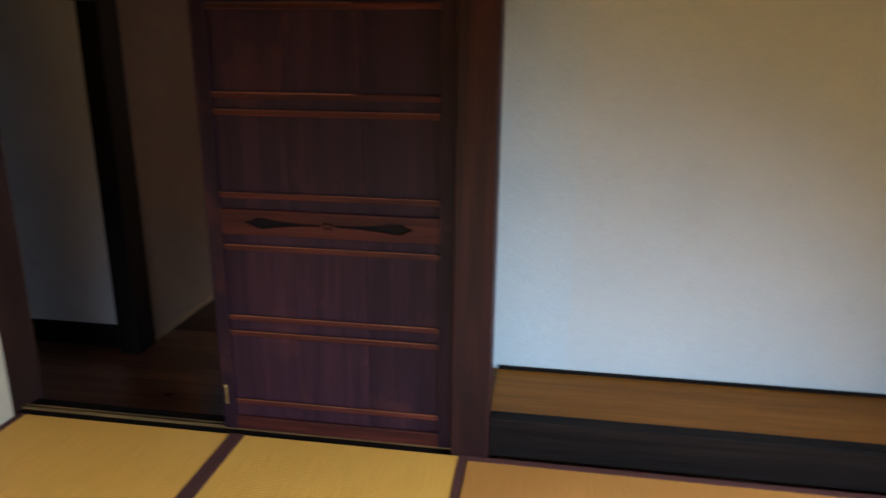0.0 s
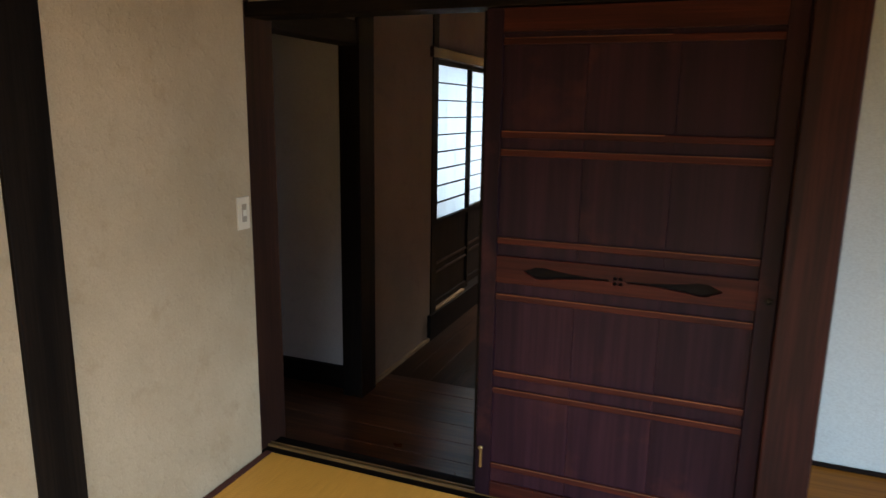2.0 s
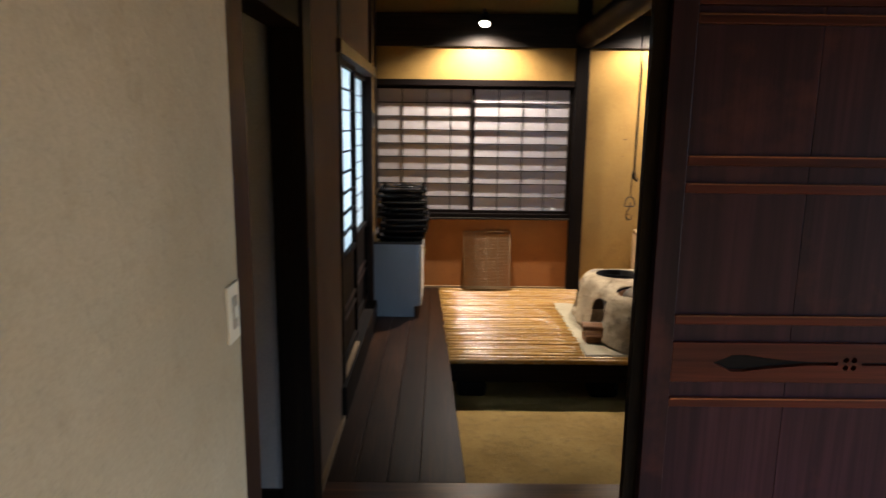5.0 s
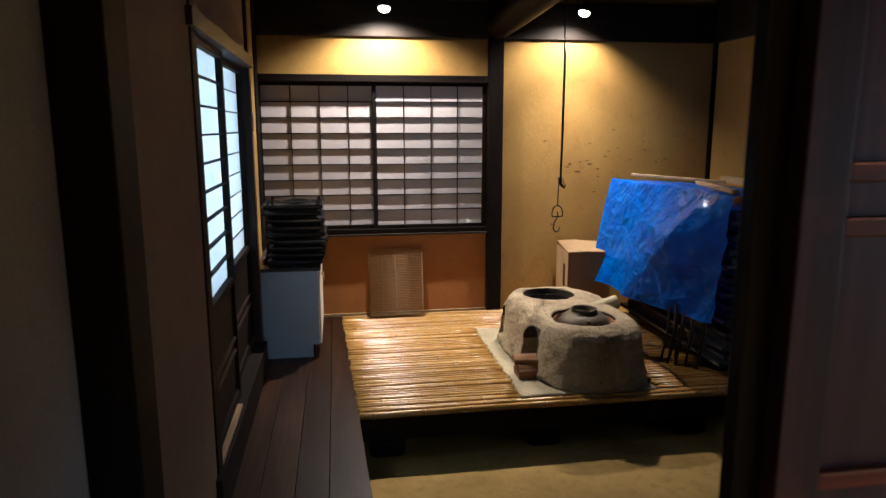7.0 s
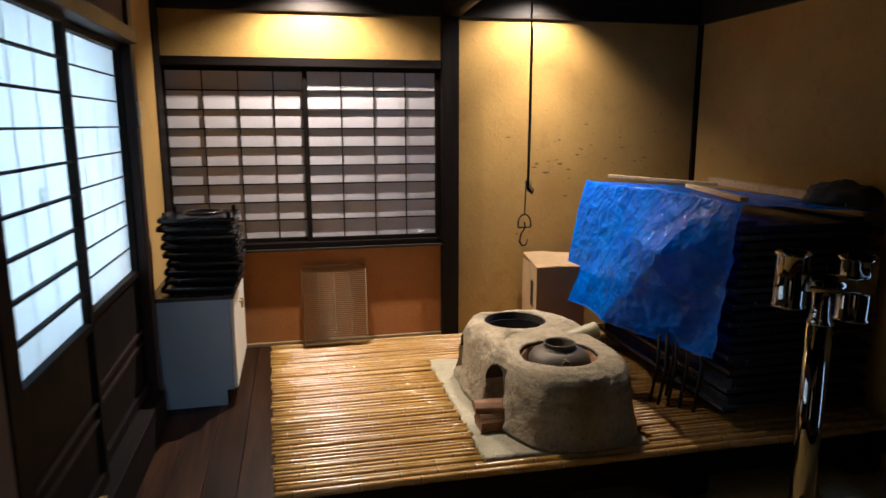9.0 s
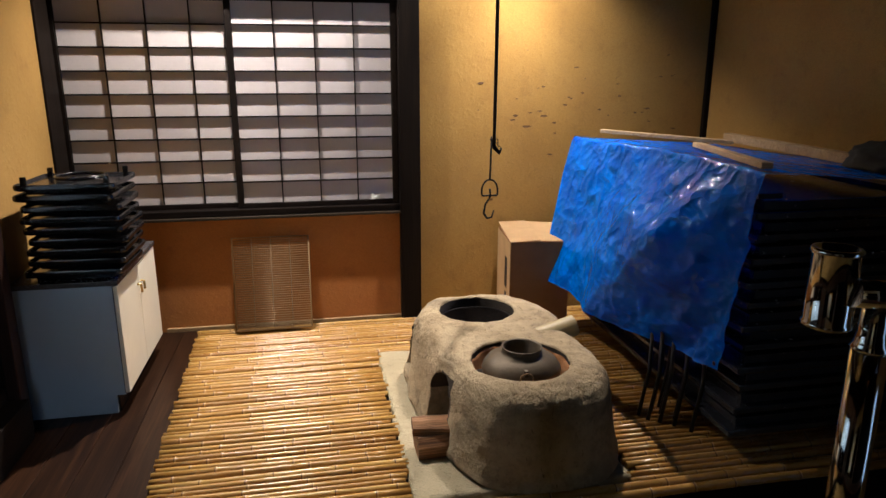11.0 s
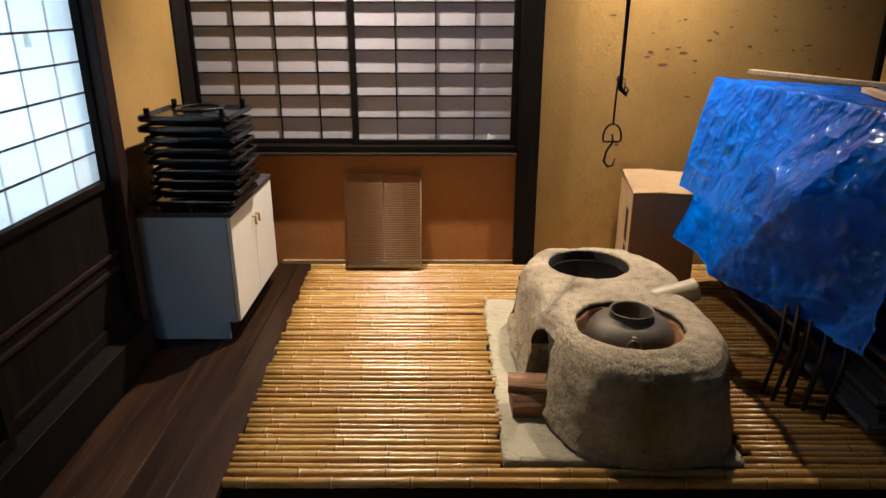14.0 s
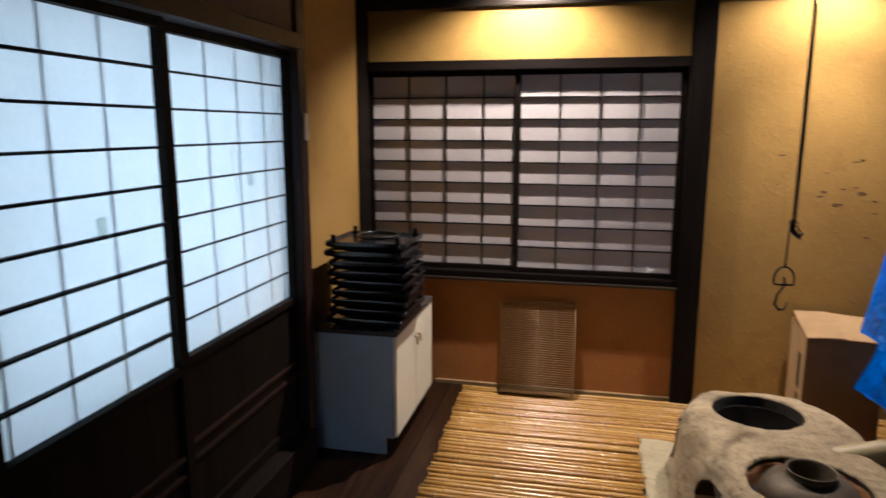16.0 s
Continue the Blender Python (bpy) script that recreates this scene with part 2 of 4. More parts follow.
DOOR_H = wood("door_wood_level", (0.026, 0.0074, 0.0074), (0.095, 0.021, 0.0125), 0, 0.42, 1.0, 0.4, 0.12)
# Rubbed orange wood, brightened to carry the highlight on the batten edges.
WORN_LIT = wood("rubbed_lit_orange_wood", (0.07, 0.02, 0.008), (0.28, 0.095, 0.035), 0, 0.35, 1.0, 0.4, 0.3)
WORN_PALE = wood("rubbed_pale_wood", (0.10, 0.05, 0.025), (0.34, 0.22, 0.12), 2, 0.5, 1.0, 0.6, 0.2)
PILLAR = wood("red_brown_pillar", (0.014, 0.0042, 0.004), (0.044, 0.0105, 0.008), 2, 0.48, 1.0, 0.5, 0.2)
JAMB = wood("brown_jamb", (0.014, 0.006, 0.0045), (0.034, 0.014, 0.009), 2, 0.5, 1.0, 0.5, 0.2)
FLOOR_X = wood("floorboard_x", (0.064, 0.024, 0.012), (0.175, 0.067, 0.028), 0, 0.3, 1.0, 0.5, 0.4)
FLOOR_Y = wood("floorboard_y", (0.011, 0.005, 0.0027), (0.048, 0.0205, 0.009), 1, 0.38, 1.0, 0.55, 0.14)
PALEWOOD = wood("pale_wood", (0.30, 0.19, 0.09), (0.42, 0.28, 0.14), 1, 0.6)
LOGWOOD = wood("split_log", (0.15, 0.065, 0.026), (0.42, 0.21, 0.09), 0, 0.75, 1.6, 0.7)
TOKO_FLOOR = wood("alcove_board", (0.17, 0.06, 0.007), (0.23, 0.088, 0.011), 0, 0.5, 1.0, 0.4, 0.1)
BLACK_LACQUER = plain("black_lacquer", (0.006, 0.006, 0.007), 0.2, 0, 0.4, 0.2, 40, 0.02, 0.15)
DARK_LACQUER = plain("dull_black_lacquer", (0.02, 0.022, 0.028), 0.24, 0, 0.5, 0.2, 40, 0.03)
# White laminate of the carcass, with cool shade put into its colour.
LAMINATE_SHADED = plain("shaded_white_laminate", (0.31, 0.385, 0.47), 0.35, 0, 0.5, 0.03, 60, 0.02)
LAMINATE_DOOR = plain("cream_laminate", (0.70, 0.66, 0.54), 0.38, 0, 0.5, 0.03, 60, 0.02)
TOP_GREY = plain("dark_worktop", (0.045, 0.04, 0.04), 0.25, 0, 0.5, 0.3, 90, 0.03)
CHROME = plain("chrome_steel", (0.38, 0.37, 0.35), 0.08, 1.0, 0.5, 0.04, 50, 0.01)
IRON = plain("cast_iron", (0.105, 0.078, 0.048), 0.56, 0.35, 0.4, 0.25, 90, 0.25)
BLACK_IRON = plain("black_iron", (0.018, 0.016, 0.015), 0.5, 0.6, 0.4, 0.2, 90, 0.15)
MESH_STEEL = plain("aged_steel_wire", (0.24, 0.15, 0.065), 0.5, 0.4, 0.5, 0.15, 90, 0.05)
PLASTIC = plain("ivory_plastic", (0.66, 0.60, 0.47), 0.4, 0, 0.5, 0.04, 30, 0.01)
SWITCH_INSET = plain("aged_plastic", (0.34, 0.29, 0.22), 0.45)
CARD = plain("cardboard", (0.25, 0.125, 0.05), 0.85, 0, 0.2, 0.1, 60, 0.1)
# Lit copy of the cardboard: light put into the colour of side and flaps.
CARD_LIT = plain("cardboard_lit", (0.55, 0.38, 0.2), 0.85, 0, 0.2, 0.1, 60, 0.1)
BLACKCLOTH = plain("dark_cloth", (0.04, 0.038, 0.034), 0.8, 0, 0.2, 0.3, 60, 0.4)
INK = plain("printed_ink", (0.02, 0.015, 0.012), 0.7)
BRASS = plain("worn_brass", (0.48, 0.34, 0.14), 0.35, 0.9)
CEMENT = plaster("pale_cement", (0.25, 0.205, 0.12), (0.44, 0.37, 0.235), (0.16, 0.115, 0.058), grit=0.4, relief=2.0)
CHIP = plaster("chipped_plaster", (0.12, 0.06, 0.02), (0.18, 0.10, 0.035), (0.08, 0.04, 0.015))
BURNT = plaster("burnt_clay", (0.22, 0.09, 0.028), (0.36, 0.16, 0.05), (0.10, 0.045, 0.02), grit=0.5)
SOOT = plaster("sooty_clay", (0.018, 0.014, 0.011), (0.05, 0.036, 0.024), (0.012, 0.01, 0.008), grit=0.4)
HERI = plain("mat_border_cloth", (0.085, 0.030, 0.022), 0.8, 0, 0.2, 0.1, 200, 0.15)
PAPER_W = paper("shoji_paper_backlit", (0.80, 0.82, 0.80), 0.55)
PAPER_PATCH = paper("patch_paper", (0.88, 0.9, 0.88), 0.85)
PAPER_N = paper("shoji_paper", (0.76, 0.70, 0.69), 0.25)
# Darker, redder weave for the turned mats by the alcove.
TATAMI_DARK = tatami_material("tatami_weave_dark", (0.50, 0.20, 0.035), (0.56, 0.24, 0.045), (0.36, 0.14, 0.025))
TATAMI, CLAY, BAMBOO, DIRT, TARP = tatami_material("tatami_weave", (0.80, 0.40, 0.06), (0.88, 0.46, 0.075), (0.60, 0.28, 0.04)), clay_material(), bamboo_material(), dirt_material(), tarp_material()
NODE_DARK = plain("bamboo_node_dark", (0.12, 0.055, 0.018), 0.5)
NODE_PALE = plain("bamboo_node_pale", (0.46, 0.27, 0.09), 0.35)
BAMBOO_TUBE = plain("dry_bamboo_tube", (0.30, 0.235, 0.12), 0.5, 0, 0.4, 0.15, 40, 0.08)
LAMP_GLASS = Nodes("lit_bulb")
LAMP_GLASS.put(LAMP_GLASS.bsdf.inputs["Emission Color"], (1.0, 0.85, 0.6, 1))
LAMP_GLASS.put(LAMP_GLASS.bsdf.inputs["Emission Strength"], 18.0)
LAMP_GLASS = LAMP_GLASS.mat


# ---- mesh helpers ----
def slab(bm, x0, x1, y0, y1, z0, z1, bevel=0.0):
    """A box between two corners, with rounded edges, added to bm."""
    made = bmesh.ops.create_cube(bm, size=1)["verts"]
    for v in made:
        v.co = Vector(((x0 + x1) / 2 + v.co.x * (x1 - x0), (y0 + y1) / 2 + v.co.y * (y1 - y0), (z0 + z1) / 2 + v.co.z * (z1 - z0)))
    if bevel:
        edges = list({e for v in made for e in v.link_edges})
        bmesh.ops.bevel(bm, geom=edges, offset=bevel, segments=2, affect="EDGES", profile=0.5)
    return bm


def box(x0, x1, y0, y1, z0, z1, bevel=0.0):
    return slab(bmesh.new(), x0, x1, y0, y1, z0, z1, bevel)


def tube(bm, points, radius, sides=10, cap=True):
    """A round bar through the points; radius may be a list."""
    pts = [Vector(p) for p in points]
    rings = []
    side = None
    for i, p in enumerate(pts):
        way = (pts[min(i + 1, len(pts) - 1)] - pts[max(i - 1, 0)]).normalized()
        if side is None:
            side = way.orthogonal().normalized()
        side = (side - way * side.dot(way)).normalized()
        up = way.cross(side)
        r = radius[i] if isinstance(radius, (list, tuple)) else radius
        rings.append([bm.verts.new(p + (side * math.cos(a) + up * math.sin(a)) * r) for a in (2 * math.pi * k / sides for k in range(sides))])
    for a, b in zip(rings, rings[1:]):
        for k in range(sides):
            f = bm.faces.new((a[k], a[(k + 1) % sides], b[(k + 1) % sides], b[k]))
            f.smooth = True
    if cap:
        bm.faces.new(rings[0][::-1])
        bm.faces.new(rings[-1])
    return bm


def lathe(profile, centre=(0, 0, 0), sides=32):
    """A turned shape from (radius, height) pairs."""
    bm = bmesh.new()
    c = Vector(centre)
    rings = [[bm.verts.new(c + Vector((r * math.cos(2 * math.pi * k / sides), r * math.sin(2 * math.pi * k / sides), z))) for k in range(sides)] for r, z in profile]
    for a, b in zip(rings, rings[1:]):
        for k in range(sides):
            bm.faces.new((a[k], a[(k + 1) % sides], b[(k + 1) % sides], b[k])).smooth = True
    bm.faces.new(rings[0][::-1])
    bm.faces.new(rings[-1])
    return bm


def make(name, bm, material):
    me = bpy.data.meshes.new(name)
    bmesh.ops.recalc_face_normals(bm, faces=bm.faces[:])
    bm.to_mesh(me)
    bm.free()
    me.materials.append(material)
    return new(name, me)


def part(name, bm, material, parent, label=""):
    ob = make(name, bm, material)
    ob.parent = parent
    ob.matrix_parent_inverse = parent.matrix_world.inverted()
    if label:
        ob["label"] = label
    return ob


def thing(name, label, category, at=(0, 0, 0), group="", kind=""):
    """An Empty at the base of a thing, to which its parts are added in world places."""
    ob = new(name)
    ob.empty_display_size = 0.05
    ob.matrix_world = Matrix.Translation(at)
    return tagged(ob, label, category, group, kind)


def setting(name, bm, material, label, category):
    return tagged(make(name, bm, material), label, category, "", "structure")


# ---- plan ----
FLOOR_Z, DIRT_Z, WEST, NORTH, EAST = -0.15, -0.42, -1.365, 7.25, 2.26
SOUTH = -2.05

# tatami room shell
bm = box(WEST - 0.12, WEST, SOUTH, 1.415, -0.2, 2.6)
slab(bm, WEST - 0.12, WEST, 1.56, 2.39, -0.2, 2.6)
setting("wall_west_tatami", bm, TAN, "rough tan earthen plaster wall beside the tatami", "wall")
setting("pillar_west", box(WEST - 0.13, WEST + 0.012, 1.415, 1.56, -0.2, 2.6, 0.004), BLACKWOOD_Z, "dark soot-stained square timber pillar in plaster wall", "pillar")
setting("jamb_west", box(-1.50, -1.39, 2.39, 2.60, -0.2, 2.6, 0.004), JAMB, "worn brown timber door post beside the plaster", "door post")
part("worn_arris", box(-1.3925, -1.386, 2.385, 2.3935, -0.1, 1.735, 0.002), WORN_PALE, bpy.data.objects["jamb_west"], "arris rubbed down to pale wood")
setting("pillar_door", box(0.488, 0.632, 2.415, 2.56, -0.2, 2.6, 0.006), PILLAR, "red-brown polished timber pillar beside the sliding door", "pillar")
setting("lintel_door", box(-1.385, 0.488, 2.425, 2.55, 1.737, 1.79, 0.003), BLACKWOOD_X, "dark timber lintel above the sliding door", "lintel")
setting("wall_above_door", box(-1.385, 0.488, 2.45, 2.54, 1.79, 2.6), CREAM, "cream plaster wall above the dark lintel", "wall")
setting("door_sill", box(-1.39, 0.488, 2.42, 2.56, -0.12, -0.012), BLACKWOOD_X, "black grooved timber door sill", "door sill")
SILL_EDGE = wood("worn_sill_edge", (0.05, 0.026, 0.01), (0.20, 0.11, 0.036), 0, 0.3)
for y0, y1 in ((2.464, 2.468), (2.486, 2.491)):
    part("ridge", box(-1.39, 0.488, y0, y1, -0.012, 0.002, 0.002), SILL_EDGE, bpy.data.objects["door_sill"], "ridge worn down to pale wood")
bm = box(WEST - 0.12, 3.2, SOUTH, 2.42, -0.2, -0.06)
setting("floor_tatami_base", bm, PALEWOOD, "boarded base under the tatami mats", "floor")
setting("ceiling_tatami", box(WEST - 0.12, 3.2, SOUTH - 0.1, 2.54, 2.6, 2.7), PALEWOOD, "plain boarded ceiling over the tatami room", "ceiling")
bm = box(3.1, 3.2, 1.75, 2.9, -0.2, 2.6)
slab(bm, 3.1, 3.2, SOUTH, -0.25, -0.2, 2.6)
slab(bm, 3.1, 3.2, -0.25, 1.75, 1.8, 2.6)
setting("wall_east_tatami", bm, TAN, "plain tan plaster wall", "wall")
bm = box(WEST - 0.12, -1.2, SOUTH - 0.1, SOUTH, -0.2, 2.6)
slab(bm, 1.6, 3.2, SOUTH - 0.1, SOUTH, -0.2, 2.6)
slab(bm, -1.2, 1.6, SOUTH - 0.1, SOUTH, 1.8, 2.6)
setting("wall_south_tatami", bm, TAN, "plain tan plaster wall with a wide opening", "wall")

# alcove
setting("alcove_floor", box(0.632, 3.1, 2.50, 2.90, 0.10, 0.152), TOKO_FLOOR, "polished ochre board floor of the alcove", "alcove floor")
setting("alcove_edge", box(0.632, 3.1, 2.435, 2.50, 0.0, 0.158, 0.004), BLACKWOOD_X, "black lacquered timber edge beam of the alcove", "alcove edge")
setting("alcove_wall", box(0.60, 3.1, 2.885, 2.98, 0.152, 2.6), WHITE, "pale grey-white papered alcove wall", "wall")
part("paper_sheet", box(0.602, 0.923, 2.8825, 2.885, 0.17, 2.6), PAPER_STRIP, bpy.data.objects["alcove_wall"], "cooler blue-white paper sheet with an overlapped edge")
setting("alcove_trim", box(0.632, 3.1, 2.875, 2.885, 0.152, 0.168), BLACKWOOD_X, "thin black strip along the alcove wall foot", "trim")
setting("alcove_side", box(0.50, 0.60, 2.56, 2.98, -0.2, 2.6), WHITE, "white plaster return of the alcove", "wall")

# corridor and kitchen shell
bm = box(-2.5, -1.50, 3.42, 3.5, FLOOR_Z, 2.5)
setting("wall_side_recess", bm, GREYWALL, "pale plaster wall seen through the side opening", "wall")
setting("baseboard_recess", box(-2.5, -1.53, 3.40, 3.42, FLOOR_Z, -0.02), BLACKWOOD_X, "black baseboard under the pale wall", "baseboard")
bm = box(-2.6, -2.5, 2.4, 3.5, -0.2, 2.5)
slab(bm, -2.5, -1.50, 2.40, 2.50, -0.2, 2.5)
setting("wall_recess_back", bm, BLACKWOOD_Z, "dark boarded wall of the side recess", "wall")
setting("post_recess", box(-1.515, -1.395, 3.322, 3.485, FLOOR_Z, 3.2, 0.004), BLACKWOOD_Z, "dark timber post at the side opening", "post")
setting("lintel_recess", box(-1.51, -1.404, 2.60, 3.322, 1.715, 1.83, 0.004), BLACKWOOD, "dark timber lintel over the side opening", "lintel")
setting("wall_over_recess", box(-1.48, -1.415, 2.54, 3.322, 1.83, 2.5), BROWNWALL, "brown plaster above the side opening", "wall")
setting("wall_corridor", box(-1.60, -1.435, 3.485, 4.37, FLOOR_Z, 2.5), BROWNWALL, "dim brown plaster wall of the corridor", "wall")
setting("trim_corridor", box(-1.435, -1.415, 3.485, 4.37, FLOOR_Z, FLOOR_Z + 0.022, 0.002), PALEWOOD, "thin pale strip at the foot of the wall", "trim")
setting("post_shoji_south", box(-1.52, -1.428, 4.372, 4.468, FLOOR_Z, 3.2, 0.004), BLACKWOOD_Z, "dark timber post beside the paper screens", "post")
setting("post_shoji_north", box(-1.57, -1.44, 6.102, 6.182, FLOOR_Z, 2.5, 0.004), JAMB, "dark brown timber post beside the paper screens", "post")
setting("lintel_shoji", box(-1.57, -1.41, 4.33, 6.10, 1.735, 1.80, 0.003), JAMB, "brown timber lintel above the paper screens", "lintel")
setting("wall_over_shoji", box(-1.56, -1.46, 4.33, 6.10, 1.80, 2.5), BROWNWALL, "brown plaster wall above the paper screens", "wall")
setting("sill_shoji", box(-1.58, -1.41, 4.33, 6.10, FLOOR_Z, 0.03, 0.003), BLACKWOOD, "dark timber sill board under the paper screens", "sill")
# Added pale strip: its colour stands in for daylight leaking over the sill.
setting("trim_shoji_sill", box(-1.452, -1.425, 4.46, 5.05, 0.03, 0.046, 0.002), PALEWOOD, "added pale strip standing in for daylight leaking at the screen sill", "trim")
setting("wall_northwest", box(-1.62, -1.52, 6.182, NORTH, FLOOR_Z, 2.5), OCHRE, "ochre plaster wall strip near the corner", "wall")

setting("post_corner", box(-1.56, -1.508, 7.06, NORTH - 0.002, FLOOR_Z, 2.5, 0.004), BLACKWOOD_Z, "soot-black timber post in the corner beside the window", "post")
setting("beam_east", box(EAST - 0.04, EAST, 3.1, NORTH - 0.041, 2.076, 2.5, 0.006), BEAMWOOD, "soot-black beam along the ochre side wall", "beam")

bm = box(-1.62, 0.30, NORTH, NORTH + 0.1, 1.79, 2.5)
setting("wall_north_upper", bm, OCHRE, "ochre plaster wall above the window", "wall")
setting("wall_north_lower", box(-1.62, 0.30, NORTH + 0.01, NORTH + 0.1, FLOOR_Z - 0.3, 0.54), RUST, "rust-orange plaster wall below the window", "wall")
setting("wall_north_east", box(0.405, EAST, NORTH, NORTH + 0.1, FLOOR_Z - 0.3, 2.5), OCHRE, "ochre plaster wall pitted with small chips", "wall")
setting("post_north", box(0.288, 0.41, NORTH - 0.05, NORTH + 0.08, FLOOR_Z - 0.3, 2.5, 0.006), BLACKWOOD_Z, "thick soot-black timber post between the walls", "post")
bm = box(EAST, EAST + 0.1, 2.9, 3.42, -0.6, 2.5)
slab(bm, EAST, EAST + 0.1, 3.78, NORTH + 0.1, -0.6, 2.5)
slab(bm, EAST, EAST + 0.1, 3.42, 3.78, 1.45, 2.5)
setting("wall_east", bm, OCHRE, "ochre plaster wall in the dark corner", "wall")
setting("trim_corner", box(EAST - 0.03, EAST, NORTH - 0.03, NORTH, FLOOR_Z, 2.5), BLACKWOOD_Z, "thin dark corner batten between ochre walls", "trim")
setting("wall_kitchen_south", box(0.632, EAST, 2.98, 3.08, -0.6, 2.5), BLACKWOOD_Z, "dark boarded wall behind the alcove", "wall")
setting("beam_north", box(-1.62, EAST, NORTH - 0.04, NORTH, 2.076, 2.36, 0.006), BEAMWOOD, "heavy soot-black beam along the window wall", "beam")
setting("trim_wall_foot", box(-1.1, 0.30, NORTH - 0.012, NORTH + 0.01, FLOOR_Z, FLOOR_Z + 0.02), PALEWOOD, "thin pale batten at the wall foot", "trim")
bm = box(-1.62, EAST + 0.1, NORTH, NORTH + 0.1, 2.5, 3.2)
slab(bm, EAST, EAST + 0.1, 2.9, NORTH, 2.5, 3.2)
slab(bm, -1.62, -1.52, 2.54, NORTH, 2.5, 3.2)
slab(bm, -1.52, EAST, 2.54, 2.64, 2.6, 3.2)
slab(bm, -2.6, -1.62, 2.54, 3.5, 2.5, 2.6)
setting("wall_gable", bm, BLACKWOOD_X, "soot-black boarding high under the roof", "wall")
setting("ceiling", box(-2.6, EAST + 0.1, 2.54, NORTH + 0.1, 3.2, 3.3), BLACKWOOD, "soot-black boarded ceiling", "ceiling")
bm = tube(bmesh.new(), [(0.37, 7.24, 2.17), (0.38, 6.6, 2.2), (0.46, 5.6, 2.3), (0.55, 4.4, 2.36), (0.62, 3.0, 2.34)], [0.10, 0.105, 0.11, 0.115, 0.12], 14)
setting("beam_log", bm, BLACKWOOD, "curved soot-black log beam under the ceiling", "beam")

# floors
setting("ground", box(-2.7, EAST + 0.1, 2.5, NORTH + 0.1, DIRT_Z - 0.2, DIRT_Z), DIRT, "packed ochre earth floor", "earth floor")
# ---- chips knocked out of the plaster ----
chip_wall = bpy.data.objects["wall_north_east"]
chip_rnd = random.Random(3)
for k in range(46):
    cxp = chip_rnd.uniform(0.75, 2.1)
    czp = chip_rnd.gauss(1.12, 0.11) if k < 34 else chip_rnd.uniform(0.3, 1.5)
    rad = chip_rnd.uniform(0.003, 0.0095) if k % 4 else chip_rnd.uniform(0.008, 0.014)
    bm = bmesh.new()
    ring = [bm.verts.new((cxp + rad * (1.4 if k % 3 else 2.4) * chip_rnd.uniform(0.7, 1.2) * math.cos(a), NORTH - 0.0015, czp + rad * chip_rnd.uniform(0.4, 0.8) * math.sin(a))) for a in (2 * math.pi * i / 9 for i in range(9))]
    core = bm.verts.new((cxp, NORTH - 0.0005, czp))
    for i in range(9):
        bm.faces.new((ring[i], ring[(i + 1) % 9], core))
    part("chip", bm, CHIP, chip_wall, "dark chip in the plaster")


# ---- paper screens ----
def lattice_screen(name, label, axis, at, u0, u1, z0, z1, uprights, rows, stile, rail, depth, paper_mat, bars_behind, low=None):
    """A sliding paper screen in the plane axis=at; u runs along the wall; the room is on the +x or -y side."""
    root = thing(name, label, "paper screen", kind="structure")
    d = 1 if axis == "x" else -1

    def bar(nm, a0, a1, b0, b1, n0, n1, material, lab=""):
        lo, hi = sorted((at + d * n0, at + d * n1))
        bmx = box(lo, hi, a0, a1, b0, b1, 0.0015) if axis == "x" else box(a0, a1, lo, hi, b0, b1, 0.0015)
        return part(nm, bmx, material, root, lab)
    zp = z0 if low is None else low
    bar("stile", u0, u0 + stile, z0, z1, -0.005, depth, BLACKWOOD_Z)
    bar("stile", u1 - stile, u1, z0, z1, -0.005, depth, BLACKWOOD_Z)
    rails = [(z1 - rail, z1), (zp - rail * 0.5, zp + rail * 0.5)] if low is not None else [(z1 - rail, z1), (z0, z0 + rail)]
    for a, b in rails:
        bar("rail", u0 + stile, u1 - stile, a, b, -0.003, depth - 0.001, BLACKWOOD)
    bottom, top = (zp + rail * 0.5 if low is not None else z0 + rail), z1 - rail
    for u in uprights:
        n0, n1 = (-0.009, -0.0015) if bars_behind else (0.0025, depth - 0.012)
        bar("muntin", u - 0.0035, u + 0.0035, bottom, top, n0, n1, BLACKWOOD_Z)
    for k in range(1, rows):
        z = bottom + (top - bottom) * k / rows
        bar("muntin", u0 + stile, u1 - stile, z - 0.004, z + 0.004, 0.002, 0.008 if bars_behind > 1 else depth - 0.008, SMOKED if bars_behind > 1 else BLACKWOOD)
    bar("paper", u0 + stile * 0.5, u1 - stile * 0.5, bottom - 0.01, top + 0.01, -0.0012, 0.0, paper_mat, "translucent white paper pane")
    if low is not None:
        bar("panel", u0 + stile, u1 - stile, z0 + 0.03, zp - rail * 0.5, 0.004, 0.014, BLACKWOOD_Z, "dark stained lower panel")
        bar("rail", u0 + stile, u1 - stile, z0, z0 + 0.05, 0.0, depth - 0.001, BLACKWOOD)
        for f in (0.42, 0.52):
            z = z0 + (zp - z0) * f
            bar("batten", u0 + stile, u1 - stile, z - 0.008, z + 0.008, 0.014, 0.026, JAMB)
    return root


lattice_screen("window_1", "sliding paper screen glowing with daylight", "x", -1.482, 4.47, 5.195, 0.032, 1.733, (4.55, 4.75, 4.952), 9, 0.03, 0.03, 0.032, PAPER_W, 1, 0.645)
lattice_screen("window_2", "sliding paper screen glowing with daylight", "x", -1.518, 5.23, 6.12, 0.032, 1.733, (5.505, 5.712, 5.918), 9, 0.03, 0.03, 0.032, PAPER_W, 2, 0.645)
